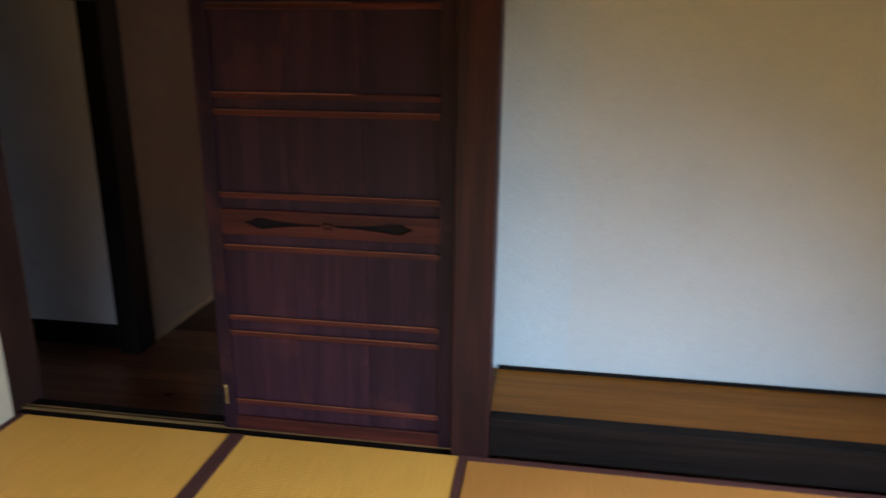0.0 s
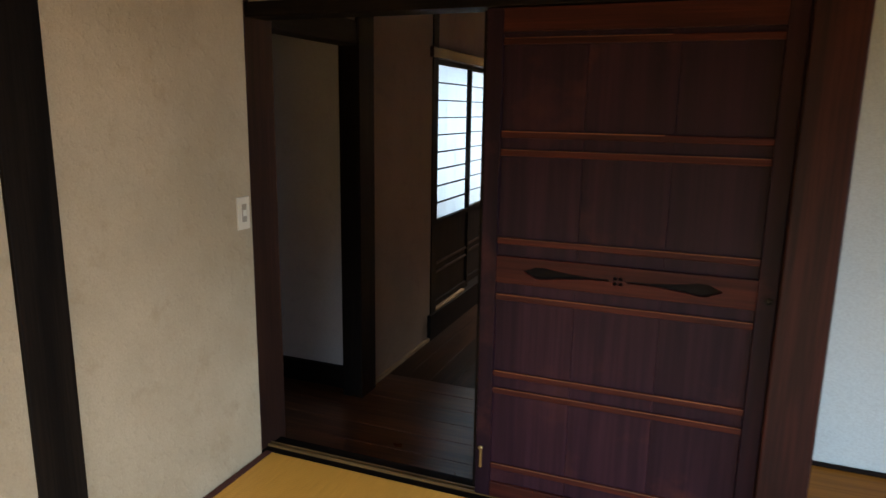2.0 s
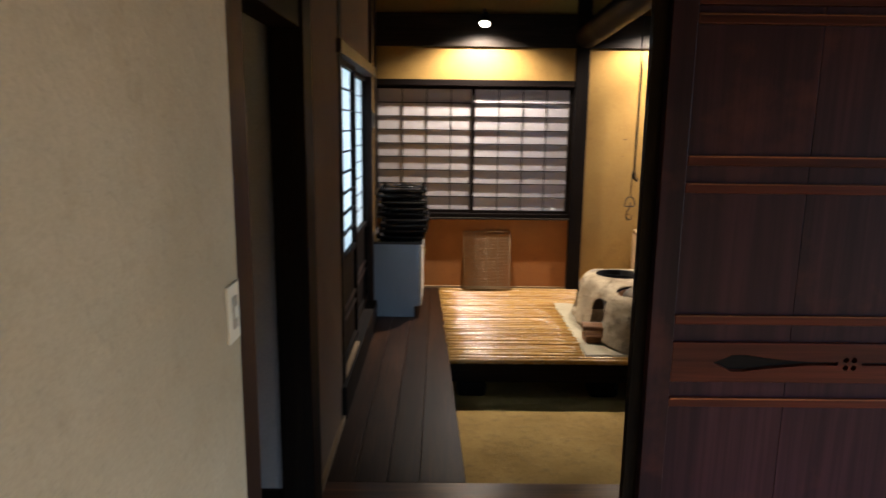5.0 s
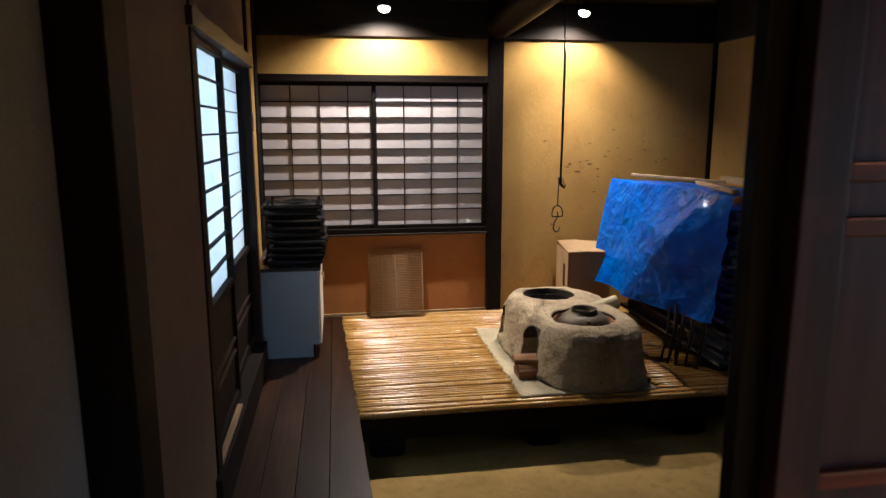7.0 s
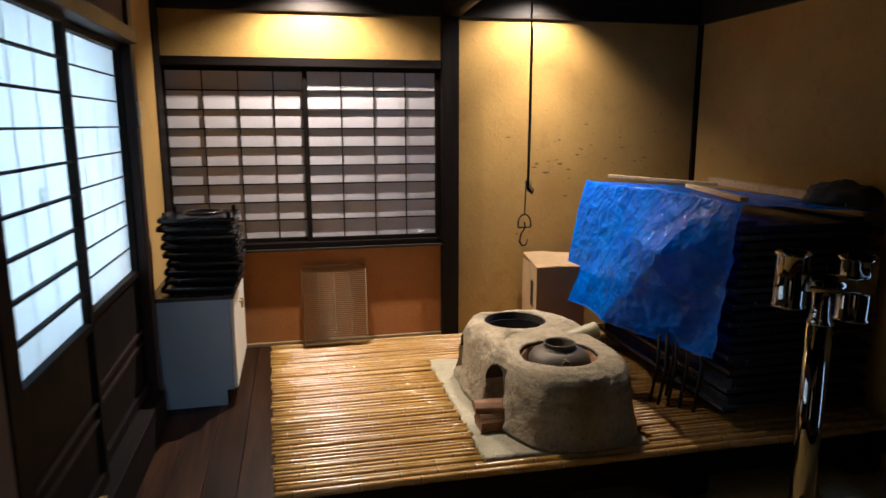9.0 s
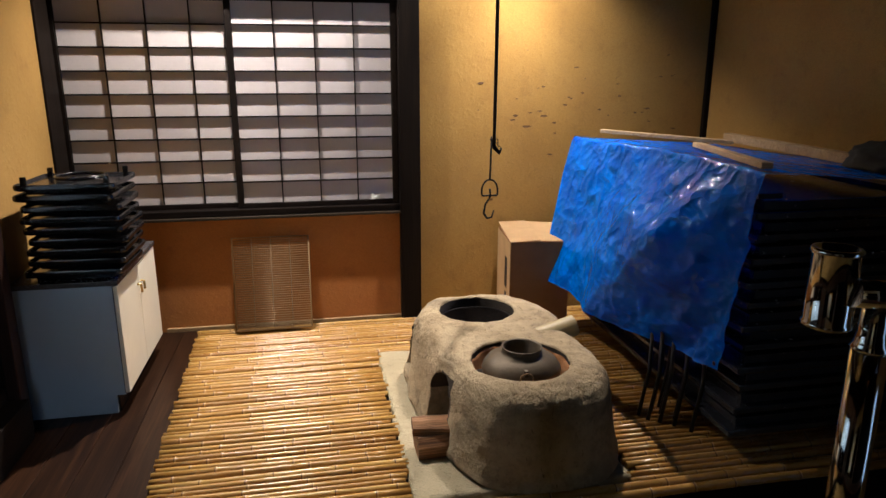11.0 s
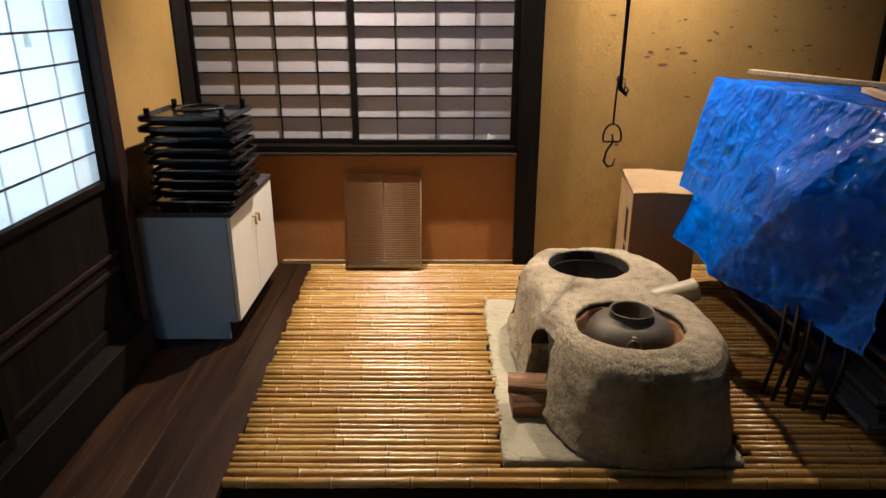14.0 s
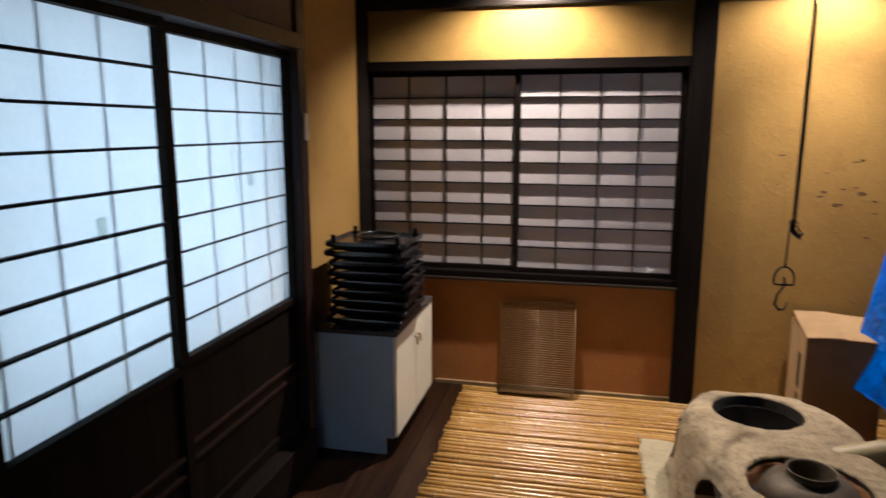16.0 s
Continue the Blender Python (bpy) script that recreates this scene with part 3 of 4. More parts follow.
lattice_screen("window_3", "dark-framed paper window screen lit by lamps", "y", 7.312, -1.535, -0.575, 0.575, 1.735, (-1.279, -1.055, -0.831), 9, 0.032, 0.026, 0.027, PAPER_N, 0)
lattice_screen("window_4", "dark-framed paper window screen lit by lamps", "y", 7.276, -0.645, 0.285, 0.575, 1.735, (-0.392, -0.172, 0.044), 9, 0.034, 0.026, 0.027, PAPER_N, 0)
bm = box(-1.60, 0.287, NORTH - 0.045, NORTH + 0.09, 1.735, 1.79, 0.003)
setting("window_head", bm, BLACKWOOD_X, "black timber window head", "window frame")
bm = box(-1.60, 0.287, NORTH - 0.035, NORTH + 0.09, 0.538, 0.574, 0.003)
setting("window_ledge", box(-1.60, 0.287, NORTH - 0.052, NORTH + 0.01, 0.52, 0.536, 0.003), SMOKED, "thin brown ledge catching lamp light", "window ledge")
setting("window_sill", bm, BLACKWOOD_X, "black timber window sill", "window sill")
setting("window_jamb", box(-1.60, -1.535, NORTH - 0.02, NORTH + 0.09, 0.574, 1.735, 0.003), BLACKWOOD_Z, "black timber window jamb", "window frame")
setting("window_backing", box(-1.62, 0.30, NORTH + 0.4, NORTH + 0.45, 0.3, 2.0), TAN, "wall outside the window", "wall")
bm = box(-2.3, -2.2, 4.2, 6.3, -0.2, 2.5)
setting("eaves_wall", bm, WHITE, "white wall outside the paper screens", "wall")

scrap = bmesh.new()
verts = [scrap.verts.new((0.115 + a, 7.245 + 0.004 * k, 0.604 + h)) for k, (a, h) in enumerate(((0, 0), (0.05, 0.004), (0.058, 0.028), (0.03, 0.02), (0.012, 0.04)))]
scrap.faces.new(verts)
scrap_ob = tagged(new("paper_scrap", bpy.data.meshes.new("paper_scrap")), "small torn scrap of white paper in the window", "paper scrap")
scrap.to_mesh(scrap_ob.data)
scrap.free()
scrap_ob.data.materials.append(PAPER_W)

# ---- sliding door ----
def sliding_door():
    root = thing("door_1", "dark red-brown panelled wooden sliding door, half open", "door", (0.02, 2.475, 0.0), kind="structure")
    x0, x1, y0, y1 = -0.449, 0.487, 2.449, 2.478
    part("stile", box(x0, x0 + 0.055, y0, y1, 0.004, 1.735, 0.002), DOOR_V, root)
    part("stile", box(x1 - 0.055, x1, y0, y1, 0.004, 1.735, 0.002), DOOR_V, root)
    a, b = x0 + 0.055, x1 - 0.055
    for z0, z1 in ((0.004, 0.062), (1.66, 1.735)):
        part("rail", box(a, b, y0 + 0.001, y1 - 0.002, z0, z1, 0.002), DOOR_H, root)
    part("backing", box(a, b, y0 + 0.0175, y0 + 0.0205, 0.826, 0.922), BLACKWOOD_X, root)
    part("carved_rail", carved_rail(a, b, y0 + 0.002, y0 + 0.017), DOOR_H, root, "reddish rail with a carved long-necked gourd motif")
    for z in (0.128, 0.425, 0.49, 0.775, 0.975, 1.275, 1.335, 1.632):
        bat = part("batten", box(a, b, y0 + 0.003, y1 - 0.004, z - 0.011, z + 0.011, 0.003), DOOR_H, root)
        # Thin strip: worn edge and the highlight along its top, both as colour.
        part("worn_edge", box(a + 0.004, b - 0.004 - (0.3 if z > 1.3 else 0.0), y0 + 0.0025, y0 + 0.0055, z + 0.0075, z + 0.0113, 0.001), WORN_LIT, bat, "edge rubbed to orange wood, with its lit highlight painted in")
    for z0, z1 in ((0.062, 0.83), (0.92, 1.66)):
        n = 3
        for k in range(n):
            w = (b - a) / n
            part("panel", box(a + w * k, a + w * (k + 1) - 0.0012, y0 + 0.014, y0 + 0.02, z0, z1, 0.0008), DOOR_V, root)
    part("back_board", box(a, b, y0 + 0.021, y0 + 0.024, 0.062, 1.66), DOOR_V, root)
    part("finger_pull", lathe([(0.001, 0.0), (0.011, 0.0), (0.012, 0.003), (0.009, 0.003), (0.008, 0.001), (0.001, 0.001)], (0, 0, 0), 16), BLACK_IRON, root).matrix_world = pose(x1 - 0.022, y0 - 0.0005, 0.86, 90, 0, 0)
    latch = part("latch", box(x0 + 0.016, x0 + 0.024, y0 - 0.004, y0, 0.115, 0.19, 0.001), BRASS, root, "small worn brass latch")
    part("knob", lathe([(0.001, 0), (0.008, 0.0), (0.008, 0.005), (0.004, 0.008), (0.001, 0.008)], (0, 0, 0), 12), BRASS, latch).matrix_world = pose(x0 + 0.02, y0 - 0.004, 0.195, 90, 0, 0)
    return root


def carved_rail(a, b, y0, y1):
    """The wide rail with a mirrored gourd shape cut right through it."""
    me = bpy.data.meshes.new("rail_blank")
    bm = box(a, b, y0, y1, 0.826, 0.922, 0.002)
    bm.to_mesh(me)
    bm.free()
    ob = new("rail_blank", me)
    cut = bmesh.new()
    cx, cz = (a + b) / 2, 0.873
    half = [(0.028, 0.004), (0.09, 0.004), (0.15, 0.009), (0.20, 0.014), (0.245, 0.021), (0.275, 0.020), (0.290, 0.012), (0.305, 0.006), (0.315, 0.001)]
    for sgn in (-1, 1):
        rows = [[cut.verts.new((cx + sgn * u, yy, cz + s * h)) for yy, s in ((y0 - 0.01, 1), (y0 - 0.01, -1), (y0 + 0.03, -1), (y0 + 0.03, 1))] for u, h in half]
        for r0, r1 in zip(rows, rows[1:]):
            for k in range(4):
                cut.faces.new((r0[k], r0[(k + 1) % 4], r1[(k + 1) % 4], r1[k]))
        cut.faces.new(rows[0][::-1])
        cut.faces.new(rows[-1])
    for k in range(4):
        ang = math.pi / 4 + k * math.pi / 2
        ox, oz = cx + 0.013 * math.cos(ang), cz + 0.013 * math.sin(ang)
        prism(cut, [(ox + 0.007 * math.cos(t), oz + 0.007 * math.sin(t)) for t in (2 * math.pi * i / 10 for i in range(10))], y0 - 0.01, y0 + 0.03)
    return carve(ob, cut)


def prism(bm, pts, y0, y1):
    low = [bm.verts.new((x, y0, z)) for x, z in pts]
    high = [bm.verts.new((x, y1, z)) for x, z in pts]
    bm.faces.new(low)
    bm.faces.new(high[::-1])
    n = len(pts)
    for k in range(n):
        bm.faces.new((low[k], low[(k + 1) % n], high[(k + 1) % n], high[k]))


def carve(ob, cut):
    """ob with cut taken away, as a fresh bmesh; both helpers are removed."""
    bmesh.ops.recalc_face_normals(cut, faces=cut.faces[:])
    cm = bpy.data.meshes.new("cutter")
    cut.to_mesh(cm)
    cut.free()
    cutter = new("cutter", cm)
    mod = ob.modifiers.new("cut", "BOOLEAN")
    mod.operation, mod.object, mod.solver = "DIFFERENCE", cutter, "EXACT"
    bpy.context.view_layer.update()
    dg = bpy.context.evaluated_depsgraph_get()
    done = ob.evaluated_get(dg)
    bm = bmesh.new()
    bm.from_mesh(done.to_mesh())
    done.to_mesh_clear()
    for o in (ob, cutter):
        me = o.data
        bpy.data.objects.remove(o)
        bpy.data.meshes.remove(me)
    return bm


sliding_door()


def back_door():
    root = thing("door_2", "dark plain wooden sliding door behind the panelled one", "door", (0.0, 2.505, 0.0), kind="structure")
    x0, x1, y0, y1 = -0.474, 0.487, 2.494, 2.52
    for a in (x0, x1 - 0.05):
        part("stile", box(a, a + 0.05, y0, y1, 0.004, 1.735, 0.002), BLACKWOOD_Z, root)
    for z0, z1 in ((0.004, 0.06), (0.84, 0.9), (1.67, 1.735)):
        part("rail", box(x0 + 0.05, x1 - 0.05, y0 + 0.002, y1 - 0.002, z0, z1, 0.002), BLACKWOOD_X, root)
    for k in range(3):
        w = (x1 - x0 - 0.1) / 3
        part("panel", box(x0 + 0.05 + w * k, x0 + 0.05 + w * (k + 1) - 0.001, y0 + 0.008, y0 + 0.016, 0.06, 1.67, 0.0008), BLACKWOOD_Z, root)


back_door()


# ---- small wall fittings ----
def wall_switch():
    root = thing("light_switch", "ivory plastic light switch on the plaster wall", "switch", (WEST, 2.335, 0.955))
    part("plate", box(WEST, WEST + 0.008, 2.30, 2.37, 0.955, 1.078, 0.002), PLASTIC, root)
    part("rocker", box(WEST + 0.008, WEST + 0.011, 2.322, 2.348, 0.983, 1.052, 0.001), SWITCH_INSET, root, "darker inset of the switch")
    part("toggle", box(WEST + 0.011, WEST + 0.013, 2.326, 2.344, 1.006, 1.03, 0.0005), LAMINATE_DOOR, root, "white toggle")


def post_plate():
    root = thing("switch_plate", "narrow white plastic cover plate on the post", "switch plate", (-1.44, 6.15, 1.36))
    part("plate", box(-1.44, -1.43, 6.135, 6.17, 1.36, 1.475, 0.002), PLASTIC, root)


wall_switch()
post_plate()


# ---- spot lamps ----
def spot_lamp(eye, aim):
    root = thing("spotlight", "small lit clamp spotlight hung from the beam", "spotlight", eye, "kitchen spotlights")
    m = look(eye, eye + aim) @ Matrix.Rotation(math.pi, 4, "X")
    shade = part("shade", lathe([(0.018, -0.10), (0.022, -0.10), (0.03, -0.06), (0.045, -0.02), (0.05, -0.006), (0.047, -0.006), (0.04, -0.02), (0.02, -0.06)], (0, 0, 0), 24), BLACK_IRON, root, "black metal shade")
    shade.matrix_world = m
    bulb = part("bulb", lathe([(0.004, -0.055), (0.024, -0.05), (0.038, -0.03), (0.044, -0.008), (0.04, 0.006), (0.022, 0.016), (0.004, 0.018)], (0, 0, 0), 20), LAMP_GLASS, root, "glowing lamp glass")
    bulb.matrix_world = m
    part("stem", tube(bmesh.new(), [eye + Vector((0, 0, 0.09)), eye + Vector((0, 0.05, 0.13)), Vector((eye.x, 7.215, 2.33))], 0.008, 8), BLACK_IRON, root)
    return root


spot_lamp(LAMP_A + Vector((0, 0, 0.035)), Vector((-0.12, -0.32, -1)))
spot_lamp(LAMP_B + Vector((0, 0, 0.035)), Vector((-0.28, -0.22, -1)))


# ---- cabinet and trays ----
def low_cabinet():
    root = thing("low_cabinet", "small white laminate cabinet with dark worktop", "cabinet", (-1.265, 6.61, FLOOR_Z))
    x0, x1, y0, y1, z1 = -1.49, -1.085, 6.26, 6.98, 0.447
    # Side panels take the shaded laminate colour, darker and bluer than the doors.
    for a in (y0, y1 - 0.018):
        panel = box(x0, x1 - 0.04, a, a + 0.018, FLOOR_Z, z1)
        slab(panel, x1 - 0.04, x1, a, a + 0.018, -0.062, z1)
        part("side_panel", panel, LAMINATE_SHADED, root)
    part("edge_strip", box(x1 - 0.0005, x1 + 0.001, y0 - 0.0005, y0 + 0.003, -0.055, z1), BLACK_LACQUER, root, "black shadow joint beside the doors")
    part("back_panel", box(x0, x0 + 0.012, y0 + 0.018, y1 - 0.018, FLOOR_Z, z1), LAMINATE_SHADED, root)
    part("shelf", box(x0 + 0.012, x1 - 0.02, y0 + 0.018, y1 - 0.018, -0.06, -0.042), LAMINATE_SHADED, root)
    part("plinth", box(x1 - 0.045, x1 - 0.03, y0 + 0.018, y1 - 0.018, FLOOR_Z, -0.06), BLACK_LACQUER, root, "recessed black plinth")
    ym = (y0 + y1) / 2
    for a, b, k in ((y0 + 0.002, ym - 0.002, ym - 0.03), (ym + 0.002, y1 - 0.002, ym + 0.03)):
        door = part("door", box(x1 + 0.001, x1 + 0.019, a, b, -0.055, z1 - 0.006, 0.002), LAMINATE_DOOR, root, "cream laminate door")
        part("knob", tube(bmesh.new(), [(x1 + 0.019, k, 0.35), (x1 + 0.035, k, 0.35), (x1 + 0.037, k, 0.31)], 0.006, 8), BRASS, door)
    part("worktop", box(x0 - 0.004, x1 + 0.024, y0 - 0.006, y1 + 0.004, z1, z1 + 0.022, 0.003), TOP_GREY, root, "dark stone-look worktop")


def lacquer_tray(z, turn, dx, dy, top):
    root = thing("serving_tray", "black lacquered footed serving tray in a stack", "tray", (-1.213 + dx, 6.465 + dy, z), "stacked lacquer trays")
    base = root.matrix_world @ pose(0, 0, 0, 0, 0, turn)

    def put(nm, bmx, material, lab=""):
        ob = make(nm, bmx, material)
        ob.parent = root
        ob.matrix_world = base
        if lab:
            ob["label"] = lab
    w, d = 0.196, 0.18
    bmx = bmesh.new()
    prof = [(0.82, -0.013), (0.83, 0.001), (0.93, 0.003), (0.985, 0.007), (1.0, 0.013), (1.0, 0.026), (0.985, 0.031), (0.95, 0.026), (0.90, 0.018)]
    rings = []
    for s, h in prof:
        ring = []
        for sx, sy in ((1, 1), (-1, 1), (-1, -1), (1, -1)):
            cx, cy = sx * (w * s - 0.02), sy * (d * s - 0.02)
            a0 = math.atan2(sy, sx) - math.pi / 4
            for k in range(5):
                a = a0 + math.pi / 2 * k / 4
                ring.append(bmx.verts.new((cx + 0.02 * math.cos(a), cy + 0.02 * math.sin(a), h + 0.014)))
        rings.append(ring)
    n = len(rings[0])
    for a, b in zip(rings, rings[1:]):
        for k in range(n):
            bmx.faces.new((a[k], a[(k + 1) % n], b[(k + 1) % n], b[k]))
    bmx.faces.new(rings[0][::-1])
    bmx.faces.new(rings[-1])
    put("dish", bmx, BLACK_LACQUER)
    for s in (-1, 1):
        put("foot", box(-w * 0.8, w * 0.8, s * d * 0.62 - 0.012, s * d * 0.62 + 0.012, 0.0, 0.016, 0.002), BLACK_LACQUER)
    if top:
        for sx in (-1, 1):
            for sy in (-1, 1):
                put("corner_post", box(sx * 0.16 - 0.011, sx * 0.16 + 0.011, sy * 0.15 - 0.008, sy * 0.15 + 0.008, 0.03, 0.075, 0.003), BLACK_LACQUER)
        put("hoop", tube(bmesh.new(), [(0.01 + 0.1 * math.cos(t), 0.02 + 0.1 * math.sin(t), 0.052) for t in (2 * math.pi * k / 24 for k in range(25))], 0.008, 8), BLACK_LACQUER, "round raised rim")


low_cabinet()
for i in range(9):
    lacquer_tray(0.470 + 0.0462 * i, (i * 37 % 7 - 3) * 0.6, ((i * 53) % 5 - 2) * 0.004 - (0.012, 0.008, 0, 0, 0, 0, 0.010, 0.018, 0.022)[i], ((i * 29) % 5 - 2) * 0.003, i == 8)


# ---- leaning rack ----
def leaning_rack():
    root = thing("wire_rack", "fine wire cooling rack leaning on the wall", "wire rack", (-0.475, 7.18, FLOOR_Z + 0.02))
    x0, x1 = -0.695, -0.262
    p = lambda x, s: Vector((x, 7.125 + 0.107 * s, FLOOR_Z + 0.024 + 0.53 * s))
    part("frame", tube(bmesh.new(), [p(x0, 0), p(x0, 1), p(x1, 1), p(x1, 0), p(x0, 0)], 0.006, 8), MESH_STEEL, root)
    for k in range(1, 40):
        part("rod", tube(bmesh.new(), [p(x0, k / 40), p(x1, k / 40)], 0.0025, 6), MESH_STEEL, root)
    for k in range(1, 4):
        x = x0 + (x1 - x0) * k / 4
        part("cross_rod", tube(bmesh.new(), [p(x, 0) + Vector((0, 0.005, 0)), p(x, 1) + Vector((0, 0.005, 0))], 0.0025, 6), MESH_STEEL, root)


leaning_rack()


# ---- clay stove ----
def clay_stove():
    root = thing("clay_stove", "rounded grey clay kitchen stove with two pot holes", "clay stove", (0.57, 5.98, FLOOR_Z))
    cx, cy = 0.575, 5.975
    me = bpy.data.meshes.new("stove_blank")
    bm = bmesh.new()
    prof = [(1.06, 0.0), (1.03, 0.03), (1.0, 0.09), (0.985, 0.16), (0.96, 0.235), (0.925, 0.285), (0.87, 0.320), (0.79, 0.340), (0.66, 0.350), (0.4, 0.353), (0.15, 0.353)]
    n = 150
    rings = []
    fine = []
    for (s0, h0), (s1, h1) in zip(prof, prof[1:]):
        fine += [(s0 + (s1 - s0) * k / 4, h0 + (h1 - h0) * k / 4) for k in range(4)]
    for s, h in fine + [prof[-1]]:
        ring = []
        for k in range(n):
            a = 2 * math.pi * k / n
            c, q = math.cos(a), math.sin(a)
            r = (abs(c) ** 3.0 + abs(q) ** 3.0) ** (-1 / 3.0)
            x, y = r * c * (0.375 if c > 0 else 0.362), r * q * 0.65
            x *= 1 - 0.10 * math.exp(-((y - 0.02) / 0.16) ** 2) * (h / 0.36) * (1 if x < 0 else 0.5)
            if x < 0:
                x *= 1.0 + 0.075 * math.tanh((y + 0.20) / 0.08) + 0.045 * math.tanh((y - 0.33) / 0.06)
            lean = 1 - (1 - s) * (1.0 if q < 0.4 else 0.9)
            p = Vector((cx + x * lean, cy + y * (1 - (1 - s) * 0.62), FLOOR_Z + 0.015 + h))
            w = noise.noise(p * 4.0) * 0.020 + noise.noise(p * 11.0) * 0.010 + noise.noise(p * 26) * 0.006 + noise.noise(p * 60) * 0.003
            d = Vector((x, y * 0.4, 0.0))
            d = d.normalized() if d.length > 1e-6 else d
            p += d * w * (1 if h > 0.01 else 0.5) + Vector((0, 0, w * 0.3 if h > 0.25 else 0))
            ring.append(bm.verts.new(p))
        rings.append(ring)
    for a, b in zip(rings, rings[1:]):
        for k in range(n):
            bm.faces.new((a[k], a[(k + 1) % n], b[(k + 1) % n], b[k])).smooth = True
    bm.faces.new(rings[0][::-1])
    bm.faces.new(rings[-1])
    bmesh.ops.recalc_face_normals(bm, faces=bm.faces[:])
    bm.to_mesh(me)
    bm.free()
    ob = new("stove_blank", me)
    cut = bmesh.new()

    def well(x, y, r, depth):
        ring = []
        for z, s in ((FLOOR_Z + 0.5, 1.12), (FLOOR_Z + 0.385, 1.04), (FLOOR_Z + 0.36, 1.0), (FLOOR_Z + 0.2, 0.97), (FLOOR_Z + depth, 0.9)):
            ring.append([cut.verts.new((x + r * s * math.cos(2 * math.pi * k / 40) * (1 + 0.02 * math.sin(3.0 * k)), y + r * s * math.sin(2 * math.pi * k / 40) * (1 + 0.02 * math.cos(2.3 * k)), z)) for k in range(40)])
        for a, b in zip(ring, ring[1:]):
            for k in range(40):
                cut.faces.new((a[k], a[(k + 1) % 40], b[(k + 1) % 40], b[k])).smooth = True
        cut.faces.new(ring[0])
        cut.faces.new(ring[-1][::-1])
    well(0.535, 6.30, 0.182, 0.05)
    well(0.565, 5.69, 0.198, 0.09)

    def mouth(y, half, top):
        pts = [(y - half, FLOOR_Z + 0.05), (y + half, FLOOR_Z + 0.05)] + [(y + half * math.cos(t), FLOOR_Z + top - half + half * 1.1 * math.sin(t)) for t in (math.pi * k / 10 for k in range(11))]
        low = [cut.verts.new((0.0, a, b)) for a, b in pts]
        high = [cut.verts.new((0.5, a, b)) for a, b in pts]
        cut.faces.new(low)
        cut.faces.new(high[::-1])
        m = len(pts)
        for k in range(m):
            cut.faces.new((low[k], low[(k + 1) % m], high[(k + 1) % m], high[k]))
    mouth(5.765, 0.092, 0.285)
    mouth(6.36, 0.085, 0.265)
    bm = carve(ob, cut)
    for f in bm.faces:
        q = f.calc_center_median()
        in_mouth = any(abs(q.y - ym) < half * 1.06 and 0.262 < q.x < 0.56 and q.z < FLOOR_Z + top + 0.01 for ym, half, top in ((5.765, 0.092, 0.285), (6.36, 0.085, 0.265)))
        in_well = any((q.x - wx) ** 2 + (q.y - wy) ** 2 < (r * 1.01) ** 2 and q.z < FLOOR_Z + 0.30 for wx, wy, r in ((0.535, 6.30, 0.182), (0.565, 5.69, 0.198)))
        f.material_index = 1 if in_mouth or in_well else 0
    part("body", bm, CLAY, root).data.materials.append(SOOT)
    soot = lathe([(0.170, -0.08), (0.176, 0.165), (0.174, 0.172), (0.168, 0.165), (0.16, -0.08)], (0.535, 6.30, 0), 40)
    for v in soot.verts:
        v.co.x += noise.noise(v.co * 25) * 0.004
    part("soot_lining", soot, BLACKWOOD, root, "sooty black inside of the pot hole")
    lining = lathe([(0.192, -0.04), (0.199, 0.190), (0.2, 0.194), (0.196, 0.196), (0.187, 0.185), (0.182, -0.04)], (0.565, 5.69, 0), 40)
    for v in lining.verts:
        v.co.x += noise.noise(v.co * 25) * 0.012
        v.co.y += noise.noise(v.co * 27 + Vector((5, 0, 0))) * 0.012
        v.co.z += noise.noise(v.co * 18) * 0.012
    part("lining", lining, BURNT, root, "burnt orange-brown lining of the pot hole")


def tea_kettle():
    c = (0.568, 5.685, 0.108)
    root = thing("iron_pot", "squat rusty cast-iron pot set in the stove", "iron pot", c)
    part("body", lathe([(0.05, 0.0), (0.11, 0.01), (0.152, 0.045), (0.160, 0.075), (0.156, 0.09), (0.138, 0.115), (0.108, 0.134), (0.086, 0.140), (0.077, 0.146), (0.078, 0.162), (0.082, 0.166), (0.079, 0.168), (0.074, 0.162), (0.07, 0.145), (0.06, 0.11), (0.02, 0.05)], c, 40), IRON, root)
    for s in (-1, 1):
        a = math.radians(-100 if s < 0 else 80)
        px, py = c[0] + 0.142 * math.cos(a), c[1] + 0.142 * math.sin(a)
        lug = part("lug", box(px - 0.008, px + 0.008, py - 0.01, py + 0.01, c[2] + 0.10, c[2] + 0.126, 0.003), IRON, root)
        ox, oy = px + 0.022 * math.cos(a), py + 0.022 * math.sin(a)
        part("ring", tube(bmesh.new(), [(ox + 0.024 * math.cos(t) * -math.sin(a), oy + 0.024 * math.cos(t) * math.cos(a), c[2] + 0.098 + 0.024 * math.sin(t)) for t in (2 * math.pi * k / 20 for k in range(21))], 0.0032, 8), MESH_STEEL, lug, "thin iron ring handle")


